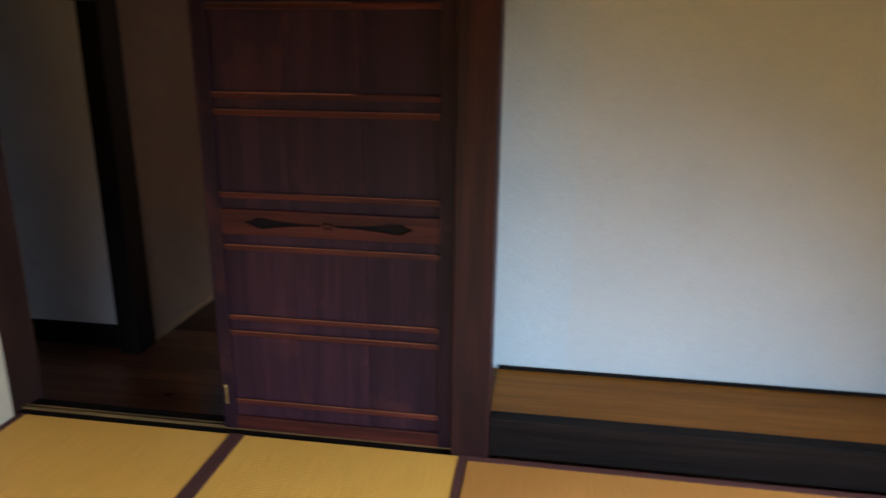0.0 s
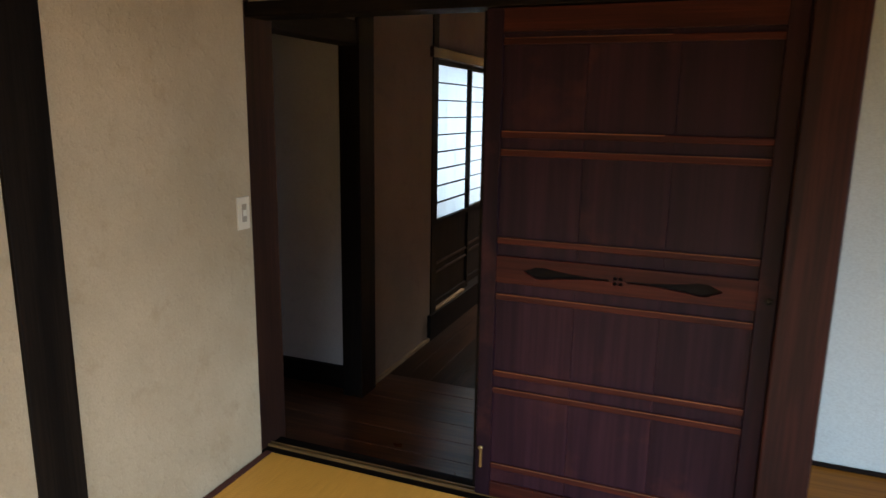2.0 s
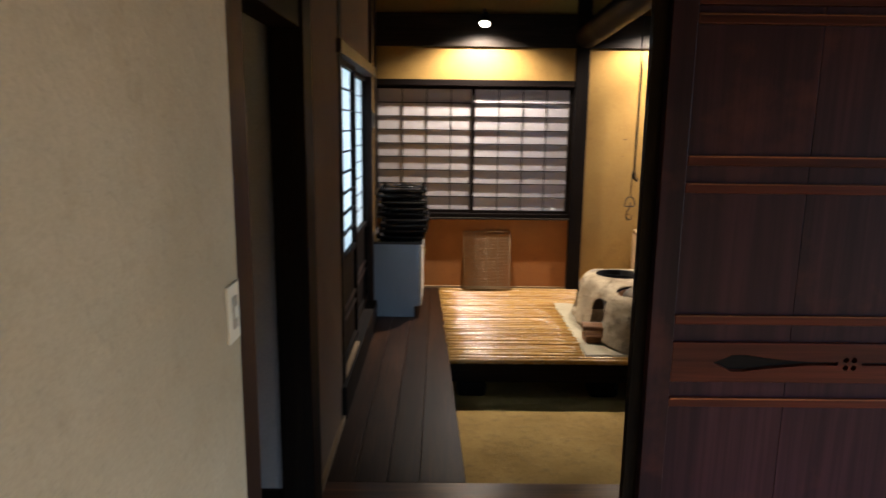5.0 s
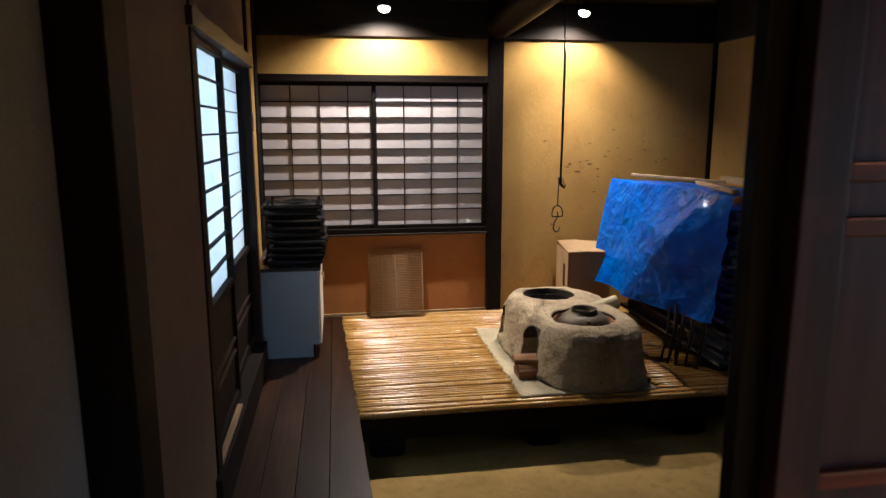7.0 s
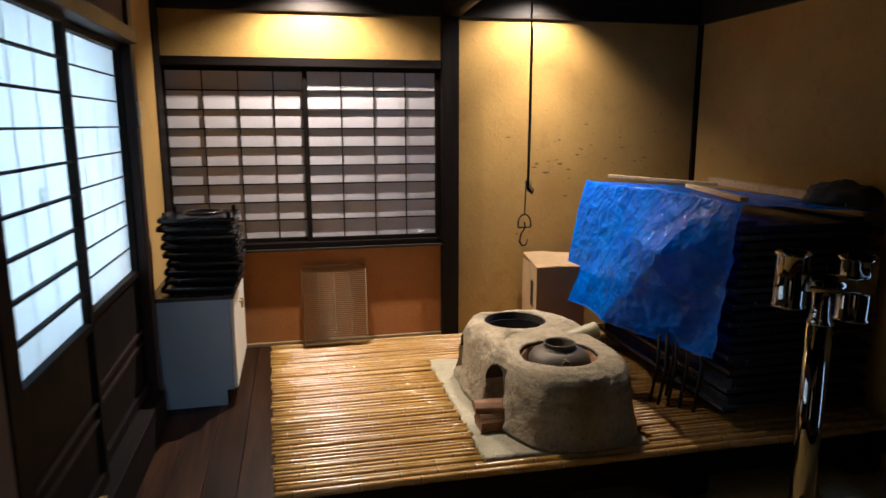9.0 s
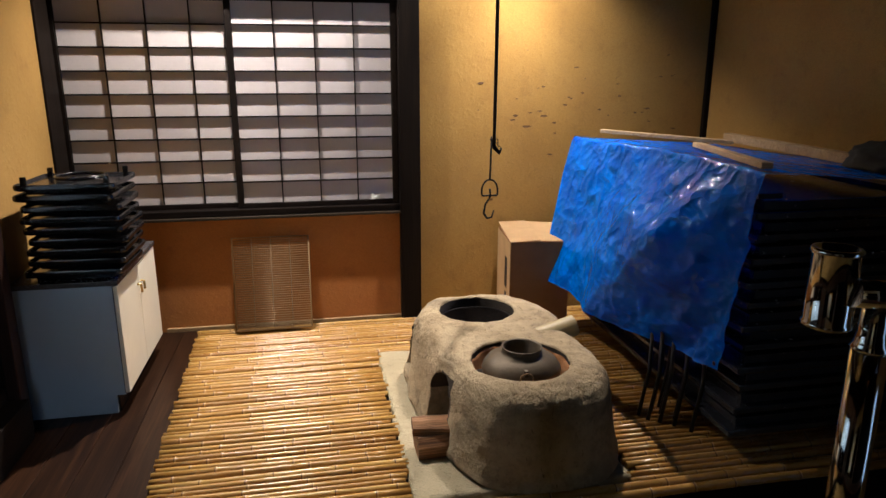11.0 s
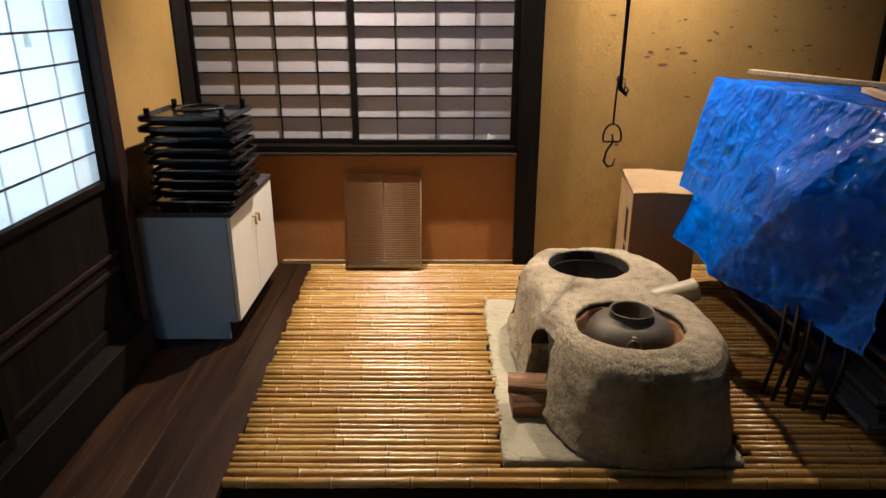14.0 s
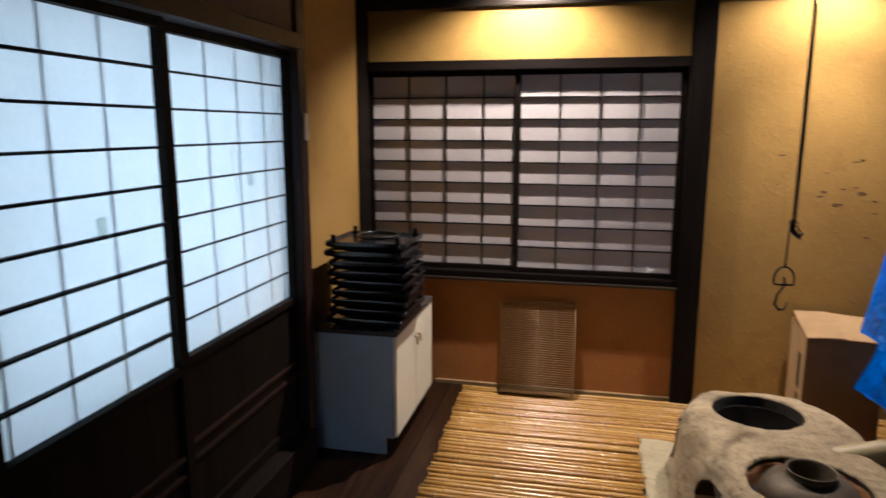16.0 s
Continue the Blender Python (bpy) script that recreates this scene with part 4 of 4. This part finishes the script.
def firewood(x0, x1, y, z, w, h, turn):
    root = thing("firewood_log", "split reddish firewood billet by the stove mouth", "firewood", ((x0 + x1) / 2, y, z), "firewood")
    bm = bmesh.new()
    L = (x1 - x0) / 2
    prof = [(-w, 0.0), (w * 0.9, 0.004), (w, h * 0.55), (w * 0.5, h * 0.95), (-w * 0.5, h), (-w * 1.02, h * 0.6)]
    rings = []
    for k in range(7):
        x = -L + 2 * L * k / 6
        rings.append([bm.verts.new((x + 0.004 * noise.noise(Vector((a * 40, b * 40, k))), a + 0.006 * noise.noise(Vector((x * 9, a * 20, b * 20))), b + 0.005 * noise.noise(Vector((x * 12, a * 20 + 5, b * 20))) * (b > 0.01))) for a, b in prof])
    for a, b in zip(rings, rings[1:]):
        for k in range(6):
            bm.faces.new((a[k], a[(k + 1) % 6], b[(k + 1) % 6], b[k]))
    bm.faces.new(rings[0][::-1])
    bm.faces.new(rings[-1])
    ob = make("billet", bm, LOGWOOD)
    ob.parent = root
    ob.matrix_world = root.matrix_world @ pose(0, 0, 0, 0, 0, turn)


def bellows_tube():
    root = thing("bamboo_blowpipe", "short dry bamboo tube lying behind the stove", "bamboo tube", (0.9, 6.02, FLOOR_Z + 0.2))
    bm = tube(bmesh.new(), [(0.70, 5.99, 0.165), (0.80, 6.0, 0.185), (0.922, 6.01, 0.215)], [0.045, 0.047, 0.048], 20, False)
    tube(bm, [(0.70, 5.99, 0.165), (0.922, 6.01, 0.215)], 0.038, 20, False)
    part("pipe", bm, BAMBOO_TUBE, root)


clay_stove()
tea_kettle()
firewood(0.135, 0.43, 5.675, FLOOR_Z + 0.008, 0.058, 0.082, 3)
firewood(0.125, 0.40, 5.70, FLOOR_Z + 0.086, 0.052, 0.05, -5)
bellows_tube()


# ---- pot hanger ----
def pot_hanger():
    root = thing("pot_hanger", "iron pot hook hanging on a long cord", "pot hanger", (0.63, 6.4, 0.64))
    x, y = 0.632, 6.4
    part("cord", tube(bmesh.new(), [(x, y, 3.2), (x + 0.004, y, 1.8), (x, y, 1.0)], 0.0055, 8), BLACK_IRON, root, "dark straight cord")
    part("cord", tube(bmesh.new(), [(x + 0.012, y, 1.9), (x + 0.01, y, 1.4), (x + 0.006, y, 1.0)], 0.0045, 8), BLACK_IRON, root)
    part("toggle", tube(bmesh.new(), [(x - 0.012, y, 1.03), (x + 0.006, y, 0.985), (x + 0.03, y, 0.96), (x + 0.04, y, 0.985)], [0.007, 0.011, 0.009, 0.005], 8), BLACK_IRON, root)
    part("rod", tube(bmesh.new(), [(x - 0.01, y, 1.04), (x - 0.015, y, 0.83)], 0.0045, 8), BLACK_IRON, root)
    arch = [(x - 0.015 + 0.04 * math.cos(t), y, 0.778 + 0.057 * math.sin(t)) for t in (math.pi * (k / 14 * 1.24 - 0.12) for k in range(15))]
    part("eye", tube(bmesh.new(), arch + [arch[0]], 0.0045, 8), BLACK_IRON, root, "arched iron stirrup")
    for k in range(4):
        lx, lz = x + 0.008 + 0.006 * k, 1.035 - 0.017 * k
        ring = [(lx + 0.007 * math.cos(t) * (1 if k % 2 else 0.35), y - 0.006 + 0.007 * math.cos(t) * (0.35 if k % 2 else 1), lz + 0.011 * math.sin(t)) for t in (2 * math.pi * q / 10 for q in range(11))]
        part("chain_link", tube(bmesh.new(), ring, 0.0022, 6), BLACK_IRON, root)
    part("hook", tube(bmesh.new(), [(x - 0.015, y, 0.79), (x - 0.01, y, 0.755), (x - 0.035, y, 0.715), (x - 0.043, y, 0.67), (x - 0.025, y, 0.645), (x - 0.003, y, 0.65), (x + 0.007, y, 0.685)], [0.005, 0.005, 0.005, 0.006, 0.006, 0.005, 0.003], 8), BLACK_IRON, root)


pot_hanger()


# ---- cardboard box ----
def cardboard_box():
    root = thing("cardboard_box", "tall brown cardboard box with folded lid", "cardboard box", (1.02, 6.95, FLOOR_Z + 0.03))
    z0, z1 = FLOOR_Z + 0.028, 0.415
    m = pose(1.04, 6.98, 0, 0, 0, -6)

    def put(nm, bm, material, lab=""):
        ob = make(nm, bm, material)
        ob.parent = root
        ob.matrix_world = m
        if lab:
            ob["label"] = lab
    put("body", box(-0.17, 0.17, -0.21, 0.21, z0, z1, 0.004), CARD)
    # Thin overlay makes the left face paler, as the light falls on it.
    put("side_panel", box(-0.1702, -0.1688, -0.205, 0.205, z0 + 0.003, z1 - 0.004), CARD_LIT, "side of the box painted paler as its lit face")
    bm = bmesh.new()
    vs = [bm.verts.new(p) for p in ((-0.17, -0.21, z1 + 0.002), (0.0, -0.21, z1 + 0.012), (0.0, 0.21, z1 + 0.035), (-0.17, 0.21, z1 + 0.03))]
    f = bm.faces.new(vs)
    bmesh.ops.solidify(bm, geom=[f], thickness=0.004)
    put("flap", bm, CARD_LIT, "pale lid flap")
    bm = bmesh.new()
    vs = [bm.verts.new(p) for p in ((0.002, -0.21, z1 + 0.006), (0.17, -0.21, z1 + 0.004), (0.17, 0.21, z1 + 0.02), (0.002, 0.21, z1 + 0.03))]
    f = bm.faces.new(vs)
    bmesh.ops.solidify(bm, geom=[f], thickness=0.004)
    put("flap", bm, CARD_LIT, "pale lid flap")
    for a, b, c, d in ((-0.12, -0.05, 0.12, 0.30), (-0.11, -0.06, 0.02, 0.09)):
        put("print_mark", box(-0.1715, -0.1702, a, b, c, d), INK, "dark printed mark")


cardboard_box()


# ---- covered stack of tables ----
def low_table(z, x0, x1, y0, y1):
    root = thing("low_table", "black lacquered low table stacked upside down", "low table", ((x0 + x1) / 2, (y0 + y1) / 2, z), "stacked low tables")
    part("tabletop", box(x0, x1, y0, y1, z, z + 0.028, 0.006), DARK_LACQUER, root)
    part("apron", box(x0 + 0.05, x1 - 0.05, y0 + 0.035, y0 + 0.055, z + 0.028, z + 0.062, 0.002), DARK_LACQUER, root)
    part("apron", box(x0 + 0.05, x1 - 0.05, y1 - 0.055, y1 - 0.035, z + 0.028, z + 0.062, 0.002), DARK_LACQUER, root)
    part("apron", box(x0 + 0.05, x0 + 0.07, y0 + 0.055, y1 - 0.055, z + 0.028, z + 0.062, 0.002), DARK_LACQUER, root)
    for x in (x0 + 0.06, x1 - 0.16):
        part("folded_leg", box(x, x + 0.1, y0 + 0.08, y1 - 0.08, z + 0.062, z + 0.084, 0.003), DARK_LACQUER, root)


for i in range(11):
    j = ((i * 31) % 7 - 3) * 0.008
    low_table(FLOOR_Z + 0.09 + 0.087 * i, 1.36 + j, 2.2 + j * 0.3, 5.42 + j * 0.7, 6.9 + j)
for x in (1.45, 2.1):
    tagged(make("pallet_beam", box(x - 0.045, x + 0.045, 5.5, 6.85, FLOOR_Z + 0.03, FLOOR_Z + 0.088, 0.004), BLACKWOOD), "dark timber bearer under the stacked tables", "timber bearer", "bearers under the tables")


def blue_tarp():
    root = thing("blue_tarpaulin", "crumpled shiny blue plastic tarpaulin over the stack", "tarpaulin", (1.5, 6.1, 0.97))
    nu, nv = 120, 150

    def sheet(u, v):
        # u: from the east edge over the fold and down to the hem; v: from the front to the back
        y = 5.36 + v * 1.62
        fold_x = 1.335 - 0.055 * v
        topz = 0.99 + 0.012 * math.sin(v * 5)
        if u < 0.45:
            s = u / 0.45
            x = 2.18 + (fold_x - 2.18) * s
            p = Vector((x, y, topz - 0.06 * (1 - s)))
        else:
            s = (u - 0.45) / 0.55
            hem = 0.19 + 0.03 * math.exp(-((v - 0.82) / 0.14) ** 2) - 0.02 * math.sin(v * 9)
            out = 0.10 * v + 0.10 * max(0.0, v - 0.6) / 0.4 + 0.05 * math.exp(-((v - 0.5) / 0.2) ** 2)
            d = s - (0.12 + 1.7 * v)
            tri = 0.30 * max(0.0, 1 - abs(d) / (0.85 if d < 0 else 0.55)) * min(1.0, 3.0 * s) * min(1.0, v / 0.15) * (1 - 0.45 * s)
            x = fold_x - 0.01 - out * s ** 0.8 - tri
            p = Vector((x, y + (0.13 * s if v < 0.2 else 0.13 * s * max(0.0, 1 - (v - 0.2) / 0.5)) - 0.10 * s * v, topz - (topz - hem) * s))
            r = min(1.0, s * 3)
            broad = noise.noise(Vector((y * 2.2, s * 1.6, 0.3))) * 0.035
            low_side = min(1.0, max(0.0, d / 0.12 + 0.5))
            long_fold = (0.3 - abs(noise.noise(Vector((d * 3.2, s * 0.9 + v, 1.7))))) * 0.03 * (1 - 0.6 * low_side)
            bend = noise.noise(Vector((y * 5, s * 5, 2.0))) * 0.25
            crumple = sum((noise.voronoi(Vector((y * f - s * f * 0.35 + bend, s * f * 0.75 + bend, 3.0)))[0][0] - 0.45) * a for f, a in ((6.0, 0.045), (13.0, 0.024), (27.0, 0.009)))
            seam = 0.014 * min(1.0, max(0.0, (0.105 - v) / 0.015))
            p.x -= (broad + long_fold + crumple * (0.3 + 0.7 * low_side)) * r * (1 - 0.75 * max(0.0, v - 0.8) / 0.2) + seam * r
        p.z += noise.noise(Vector((p.x * 9, p.y * 9, 3.0))) * 0.006
        return p
    bm = bmesh.new()
    grid = [[bm.verts.new(sheet(i / nu, j / nv)) for j in range(nv + 1)] for i in range(nu + 1)]
    for i in range(nu):
        for j in range(nv):
            bm.faces.new((grid[i][j], grid[i + 1][j], grid[i + 1][j + 1], grid[i][j + 1])).smooth = True
    bmesh.ops.solidify(bm, geom=bm.faces[:], thickness=0.0015)
    part("sheet", bm, TARP, root)
    p = sheet(0.985, 0.02)
    part("eyelet", lathe([(0.004, 0), (0.009, 0), (0.009, 0.002), (0.004, 0.002)], (0, 0, 0), 14), BLACK_IRON, root).matrix_world = Matrix.Translation(p + Vector((-0.004, 0, 0))) @ pose(0, 0, 0, 0, -90, 0)


blue_tarp()


def slat(a, b, w, t):
    root = thing("wooden_slat", "pale rough wooden slat weighing down the tarpaulin", "wooden slat", a, "slats on the tarpaulin")
    a, b = Vector(a), Vector(b)
    way = b - a
    ob = make("board", box(-0.001, way.length, -w / 2, w / 2, 0, t, 0.002), PALEWOOD)
    ob.parent = root
    ob.matrix_world = Matrix.Translation(a) @ way.to_track_quat("X", "Z").to_matrix().to_4x4()


slat((1.355, 5.395, 1.002), (1.62, 6.28, 0.985), 0.04, 0.022)
slat((1.42, 6.95, 1.0), (1.98, 6.52, 0.965), 0.045, 0.02)
slat((2.13, 6.80, 0.955), (2.0, 5.45, 0.955), 0.05, 0.045)


def dark_cloth():
    root = thing("dark_cloth", "crumpled dark cloth heaped on the stacked tables", "cloth", (2.05, 5.55, 0.96))
    bm = bmesh.new()
    bmesh.ops.create_uvsphere(bm, u_segments=36, v_segments=20, radius=1.0)
    for v in bm.verts:
        q = v.co.copy()
        w = 1 + 0.25 * noise.noise(q * 2.2) + 0.12 * noise.noise(q * 6)
        v.co = Vector((2.07 + q.x * 0.16 * w, 5.58 + q.y * 0.18 * w, max(0.955, 0.985 + q.z * 0.085 * w)))
    for f in bm.faces:
        f.smooth = True
    part("folds", bm, BLACKCLOTH, root)


dark_cloth()


def metal_legs():
    for k, (x, y) in enumerate(((1.15, 5.78), (1.17, 5.73), (1.19, 5.76), (1.21, 5.70), (1.22, 5.80), (1.25, 5.77), (1.255, 5.66), (1.275, 5.83), (1.285, 5.71), (1.30, 5.60))):
        root = thing("folding_stand_leg", "thin dark metal rod leaning on the stack", "metal rod", (x, y, FLOOR_Z + 0.01), "rods beside the stack")
        part("rod", tube(bmesh.new(), [(x, y, FLOOR_Z + 0.01), (x + 0.06, y + 0.04, 0.06), (x + 0.08, y + 0.08, 0.24)], 0.0085, 8), BLACK_IRON, root)


metal_legs()


# ---- steel stand ----
def steel_stand():
    root = thing("steel_stand", "polished stainless steel pipe stand with two sleeves", "pipe stand", (1.20, 4.7, DIRT_Z))
    x, y = 1.205, 4.7
    part("base", lathe([(0.09, 0.0), (0.09, 0.02), (0.055, 0.04), (0.05, 0.15), (0.05, 0.17), (0.03, 0.17)], (x, y, DIRT_Z), 28), DARK_LACQUER, root, "black base socket")
    part("pole", tube(bmesh.new(), [(x, y, DIRT_Z + 0.16), (x, y, 0.62)], 0.046, 28), CHROME, root)
    part("collar", lathe([(0.03, 0.0), (0.047, 0.0), (0.05, 0.008), (0.042, 0.02), (0.036, 0.05), (0.034, 0.15), (0.03, 0.15)], (x, y, 0.62), 28), CHROME, root)
    part("crossbar", tube(bmesh.new(), [(1.08, y - 0.045, 0.80), (1.36, y - 0.045, 0.765)], 0.036, 24), CHROME, root)
    for cx, z0, z1 in ((1.078, 0.69, 0.90), (1.37, 0.62, 0.87)):
        g = 0.062 if cx < 1.2 else 0.072
        sl = lathe([(g * 0.8, z0), (g * 0.93, z0), (g, z0 + 0.004), (g, z0 + 0.012), (g * 0.93, z0 + 0.016), (g * 0.93, z1 - 0.016), (g, z1 - 0.012), (g, z1 - 0.003), (g * 0.93, z1), (g * 0.82, z1), (g * 0.8, z1 - 0.06)], (cx, y + 0.02, 0), 32)
        part("sleeve", sl, CHROME, root)


steel_stand()


def leaning_plank():
    root = thing("leaning_plank", "grey weathered plank leaning in the dark corner", "plank", (1.6, 4.55, DIRT_Z))
    ob = make("board", box(-0.06, 0.06, -0.012, 0.012, 0, 0.62, 0.003), SMOKED)
    ob.parent = root
    ob.matrix_world = pose(1.52, 4.62, DIRT_Z, 0, 8, 0)


leaning_plank()


def bucket_lid():
    c = (1.82, 5.10, DIRT_Z)
    root = thing("round_lid", "pale round lid lying on the earth floor", "lid", c)
    part("disc", lathe([(0.02, 0.0), (0.10, 0.0), (0.108, 0.006), (0.108, 0.022), (0.10, 0.026), (0.07, 0.02), (0.065, 0.024), (0.02, 0.024)], c, 32), CEMENT, root)


bucket_lid()


def paper_patch(y, z, x):
    ob = make("paper_patch", box(x, x + 0.0006, y, y + 0.045, z, z + 0.05), PAPER_PATCH)
    tagged(ob, "small square patch glued over a torn paper pane", "paper patch", "patches on the paper screens")


paper_patch(4.88, 1.125, -1.4818)
paper_patch(5.765, 1.19, -1.5178)

# ---- platform ----
PLAT_Y0, PLAT_X0 = 5.245, -0.865
platform = thing("bamboo_platform", "raised kitchen platform floored with bamboo canes", "platform", (0.7, 6.2, DIRT_Z), kind="structure")
part("front_beam", box(PLAT_X0, EAST, PLAT_Y0 + 0.02, PLAT_Y0 + 0.12, DIRT_Z + 0.11, FLOOR_Z - 0.022, 0.006), BLACKWOOD_X, platform, "black timber front beam")
part("deck", box(PLAT_X0, EAST, PLAT_Y0 + 0.12, NORTH, FLOOR_Z - 0.08, FLOOR_Z - 0.022), BLACKWOOD_X, platform, "dark boards under the canes")
for x in (-0.7, 0.2, 1.1, 2.1):
    part("foot_block", box(x - 0.1, x + 0.1, PLAT_Y0 + 0.02, PLAT_Y0 + 0.2, DIRT_Z, DIRT_Z + 0.11, 0.03), BLACKWOOD, platform, "dark timber foot block")


def cane_mesh(length, r, seed):
    rnd = random.Random(seed)
    xs, rs = [0.0], [r]
    x = rnd.uniform(0.05, 0.25)
    while x < length - 0.04:
        xs += [x - 0.012, x - 0.004, x, x + 0.006, x + 0.016]
        rs += [r, r * 1.05, r * 1.13, r * 1.02, r * 0.99]
        x += rnd.uniform(0.16, 0.30)
    xs.append(length)
    rs.append(r * rnd.uniform(0.88, 0.97))
    node_at = {k for k, q in enumerate(rs) if q > r * 1.1}
    bm = tube(bmesh.new(), [(a, 0.0015 * math.sin(a * 5 + seed), 0.0015 * math.cos(a * 4 + seed)) for a in xs], rs, 8)
    bm.verts.index_update()
    for f in bm.faces:
        ks = sorted({v.index // 8 for v in f.verts})
        if len(ks) == 2 and ks[1] in node_at:
            f.material_index = 1
        elif len(ks) == 2 and ks[0] in node_at:
            f.material_index = 2
    me = bpy.data.meshes.new("cane")
    bmesh.ops.recalc_face_normals(bm, faces=bm.faces[:])
    bm.to_mesh(me)
    bm.free()
    for m in (BAMBOO, NODE_DARK, NODE_PALE):
        me.materials.append(m)
    return me


rnd = random.Random(5)
SHAPES = {}


def lay_cane(x0, x1, y, r):
    key = (round(x1 - x0, 2), round(r, 4), rnd.randrange(3))
    if key not in SHAPES:
        SHAPES[key] = cane_mesh(x1 - x0, r, len(SHAPES) + 1)
    ob = new("cane", SHAPES[key])
    ob.parent = platform
    ob.matrix_parent_inverse = platform.matrix_world.inverted()
    ob.matrix_world = pose(x0, y, FLOOR_Z + 0.003 - 0.010 + rnd.uniform(-0.003, 0.003), rnd.uniform(0, 360), rnd.uniform(-0.15, 0.15), rnd.uniform(-0.3, 0.3))


def plat_left(y):
    return -0.850 - (y - 5.245) * 0.036


y = PLAT_Y0 + 0.018
row = 0
while y < NORTH - 0.03:
    r = 0.018 if row < 2 else rnd.choice((0.0125, 0.0135, 0.0145, 0.0155))
    jig = rnd.uniform(-0.012, 0.006)
    if row < 2 or y > 6.72:
        lay_cane(plat_left(y) + jig, EAST - 0.02, y, r)
    else:
        lay_cane(plat_left(y) + jig, round(0.085 + rnd.choice((-0.015, -0.005, 0.005, 0.012)), 3), y, r)
        lay_cane(0.93 + rnd.choice((-0.03, 0.0, 0.02)), EAST - 0.02, y, r)
    y += 2 * r + rnd.uniform(0.002, 0.009)
    row += 1

bm = bmesh.new()
NX, NY = 44, 56
gridv = []
for i in range(NX + 1):
    for j in range(NY + 1):
        px = 0.065 + 0.865 * min(max(i, 0.9), NX - 0.9) / NX
        py = 5.335 + 1.39 * min(max(j, 0.9), NY - 0.9) / NY
        edge = min(i, j, NX - i, NY - j)
        h = noise.noise(Vector((px * 9, py * 9, 0))) * 0.006 + noise.noise(Vector((px * 30, py * 30, 2))) * 0.003
        gx = px + (noise.noise(Vector((py * 17, 4, 1))) * 0.022 if i < 2 or i > NX - 2 else 0)
        gridv.append(bm.verts.new((gx, py, FLOOR_Z + (0.004 + h if edge > 0 else -0.02))))
for i in range(NX):
    for j in range(NY):
        a = i * (NY + 1) + j
        bm.faces.new((gridv[a], gridv[a + NY + 1], gridv[a + NY + 2], gridv[a + 1])).smooth = True
tagged(part("hearth_bed", bm, CEMENT, platform, "pale rough cement bed under the stove"), kind="")

# ---- floors of pieces ----
floor_wood = thing("floor", "dark worn timber plank floor of the corridor", "floor", (-1.1, 4.5, FLOOR_Z), kind="structure")
rnd2 = random.Random(11)
y = 2.56
while y < 3.68:
    w = min(rnd2.choice((0.15, 0.17, 0.16)), 3.70 - y)
    part("plank", box(-2.5, EAST, y + 0.0012, y + w - 0.0012, FLOOR_Z - 0.03, FLOOR_Z, 0.0015), FLOOR_X, floor_wood)
    y += w
x = -1.44
for w in (0.14, 0.15, 0.145):
    part("plank", box(x + 0.0012, x + w - 0.0012, 3.70, NORTH, FLOOR_Z - 0.03, FLOOR_Z, 0.0015), FLOOR_Y, floor_wood)
    x += w
bm = box(x + 0.0012, -0.80, 3.70, NORTH, FLOOR_Z - 0.03, FLOOR_Z, 0.0015)
for v in bm.verts:
    if v.co.x > -0.9:
        v.co.x = -0.80 - (v.co.y - 3.70) * 0.034 - (0.0015 if v.co.x < -0.8003 else 0)
part("plank", bm, FLOOR_Y, floor_wood)
part("plank", box(-1.62, -1.441, 6.182, NORTH, FLOOR_Z - 0.03, FLOOR_Z, 0.0015), FLOOR_Y, floor_wood)
part("fascia", box(-0.87, -0.856, 3.70, 5.26, DIRT_Z, FLOOR_Z - 0.031, 0.002), BLACKWOOD, floor_wood, "dark board below the floor edge")
part("fascia", box(-0.868, EAST, 3.66, 3.68, DIRT_Z, FLOOR_Z - 0.031, 0.002), BLACKWOOD_X, floor_wood, "dark board below the floor edge")

floor_mats = thing("floor_tatami", "golden straw tatami mats with dark red-brown borders", "tatami floor", (0, 0, 0), kind="structure")
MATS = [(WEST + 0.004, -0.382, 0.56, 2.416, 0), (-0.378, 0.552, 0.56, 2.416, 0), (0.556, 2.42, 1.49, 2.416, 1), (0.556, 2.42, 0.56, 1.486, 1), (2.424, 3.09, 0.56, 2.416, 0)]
MATS += [(x0, x1, y0, y1, 0) for x0, x1 in ((WEST + 0.004, -0.382), (-0.378, 0.552), (0.556, 1.486), (1.49, 2.42), (2.424, 3.09)) for y0, y1 in ((-1.3, 0.556), (SOUTH + 0.01, -1.304))]
for x0, x1, y0, y1, turned in MATS:
    mat_ob = part("tatami_mat", box(x0, x1, y0, y1, -0.058, -0.002, 0.004), TATAMI_DARK if turned else TATAMI, floor_mats)
    for s in (0, 1):
        if turned:
            a = y1 - 0.03 if s else y0
            part("border", box(x0, x1, a, a + 0.03, -0.02, 0.0008, 0.0006), HERI, mat_ob, "dark red-brown cloth border")
        else:
            a = x1 - 0.03 if s else x0
            part("border", box(a, a + 0.03, y0, y1, -0.02, 0.0008, 0.0006), HERI, mat_ob, "dark red-brown cloth border")
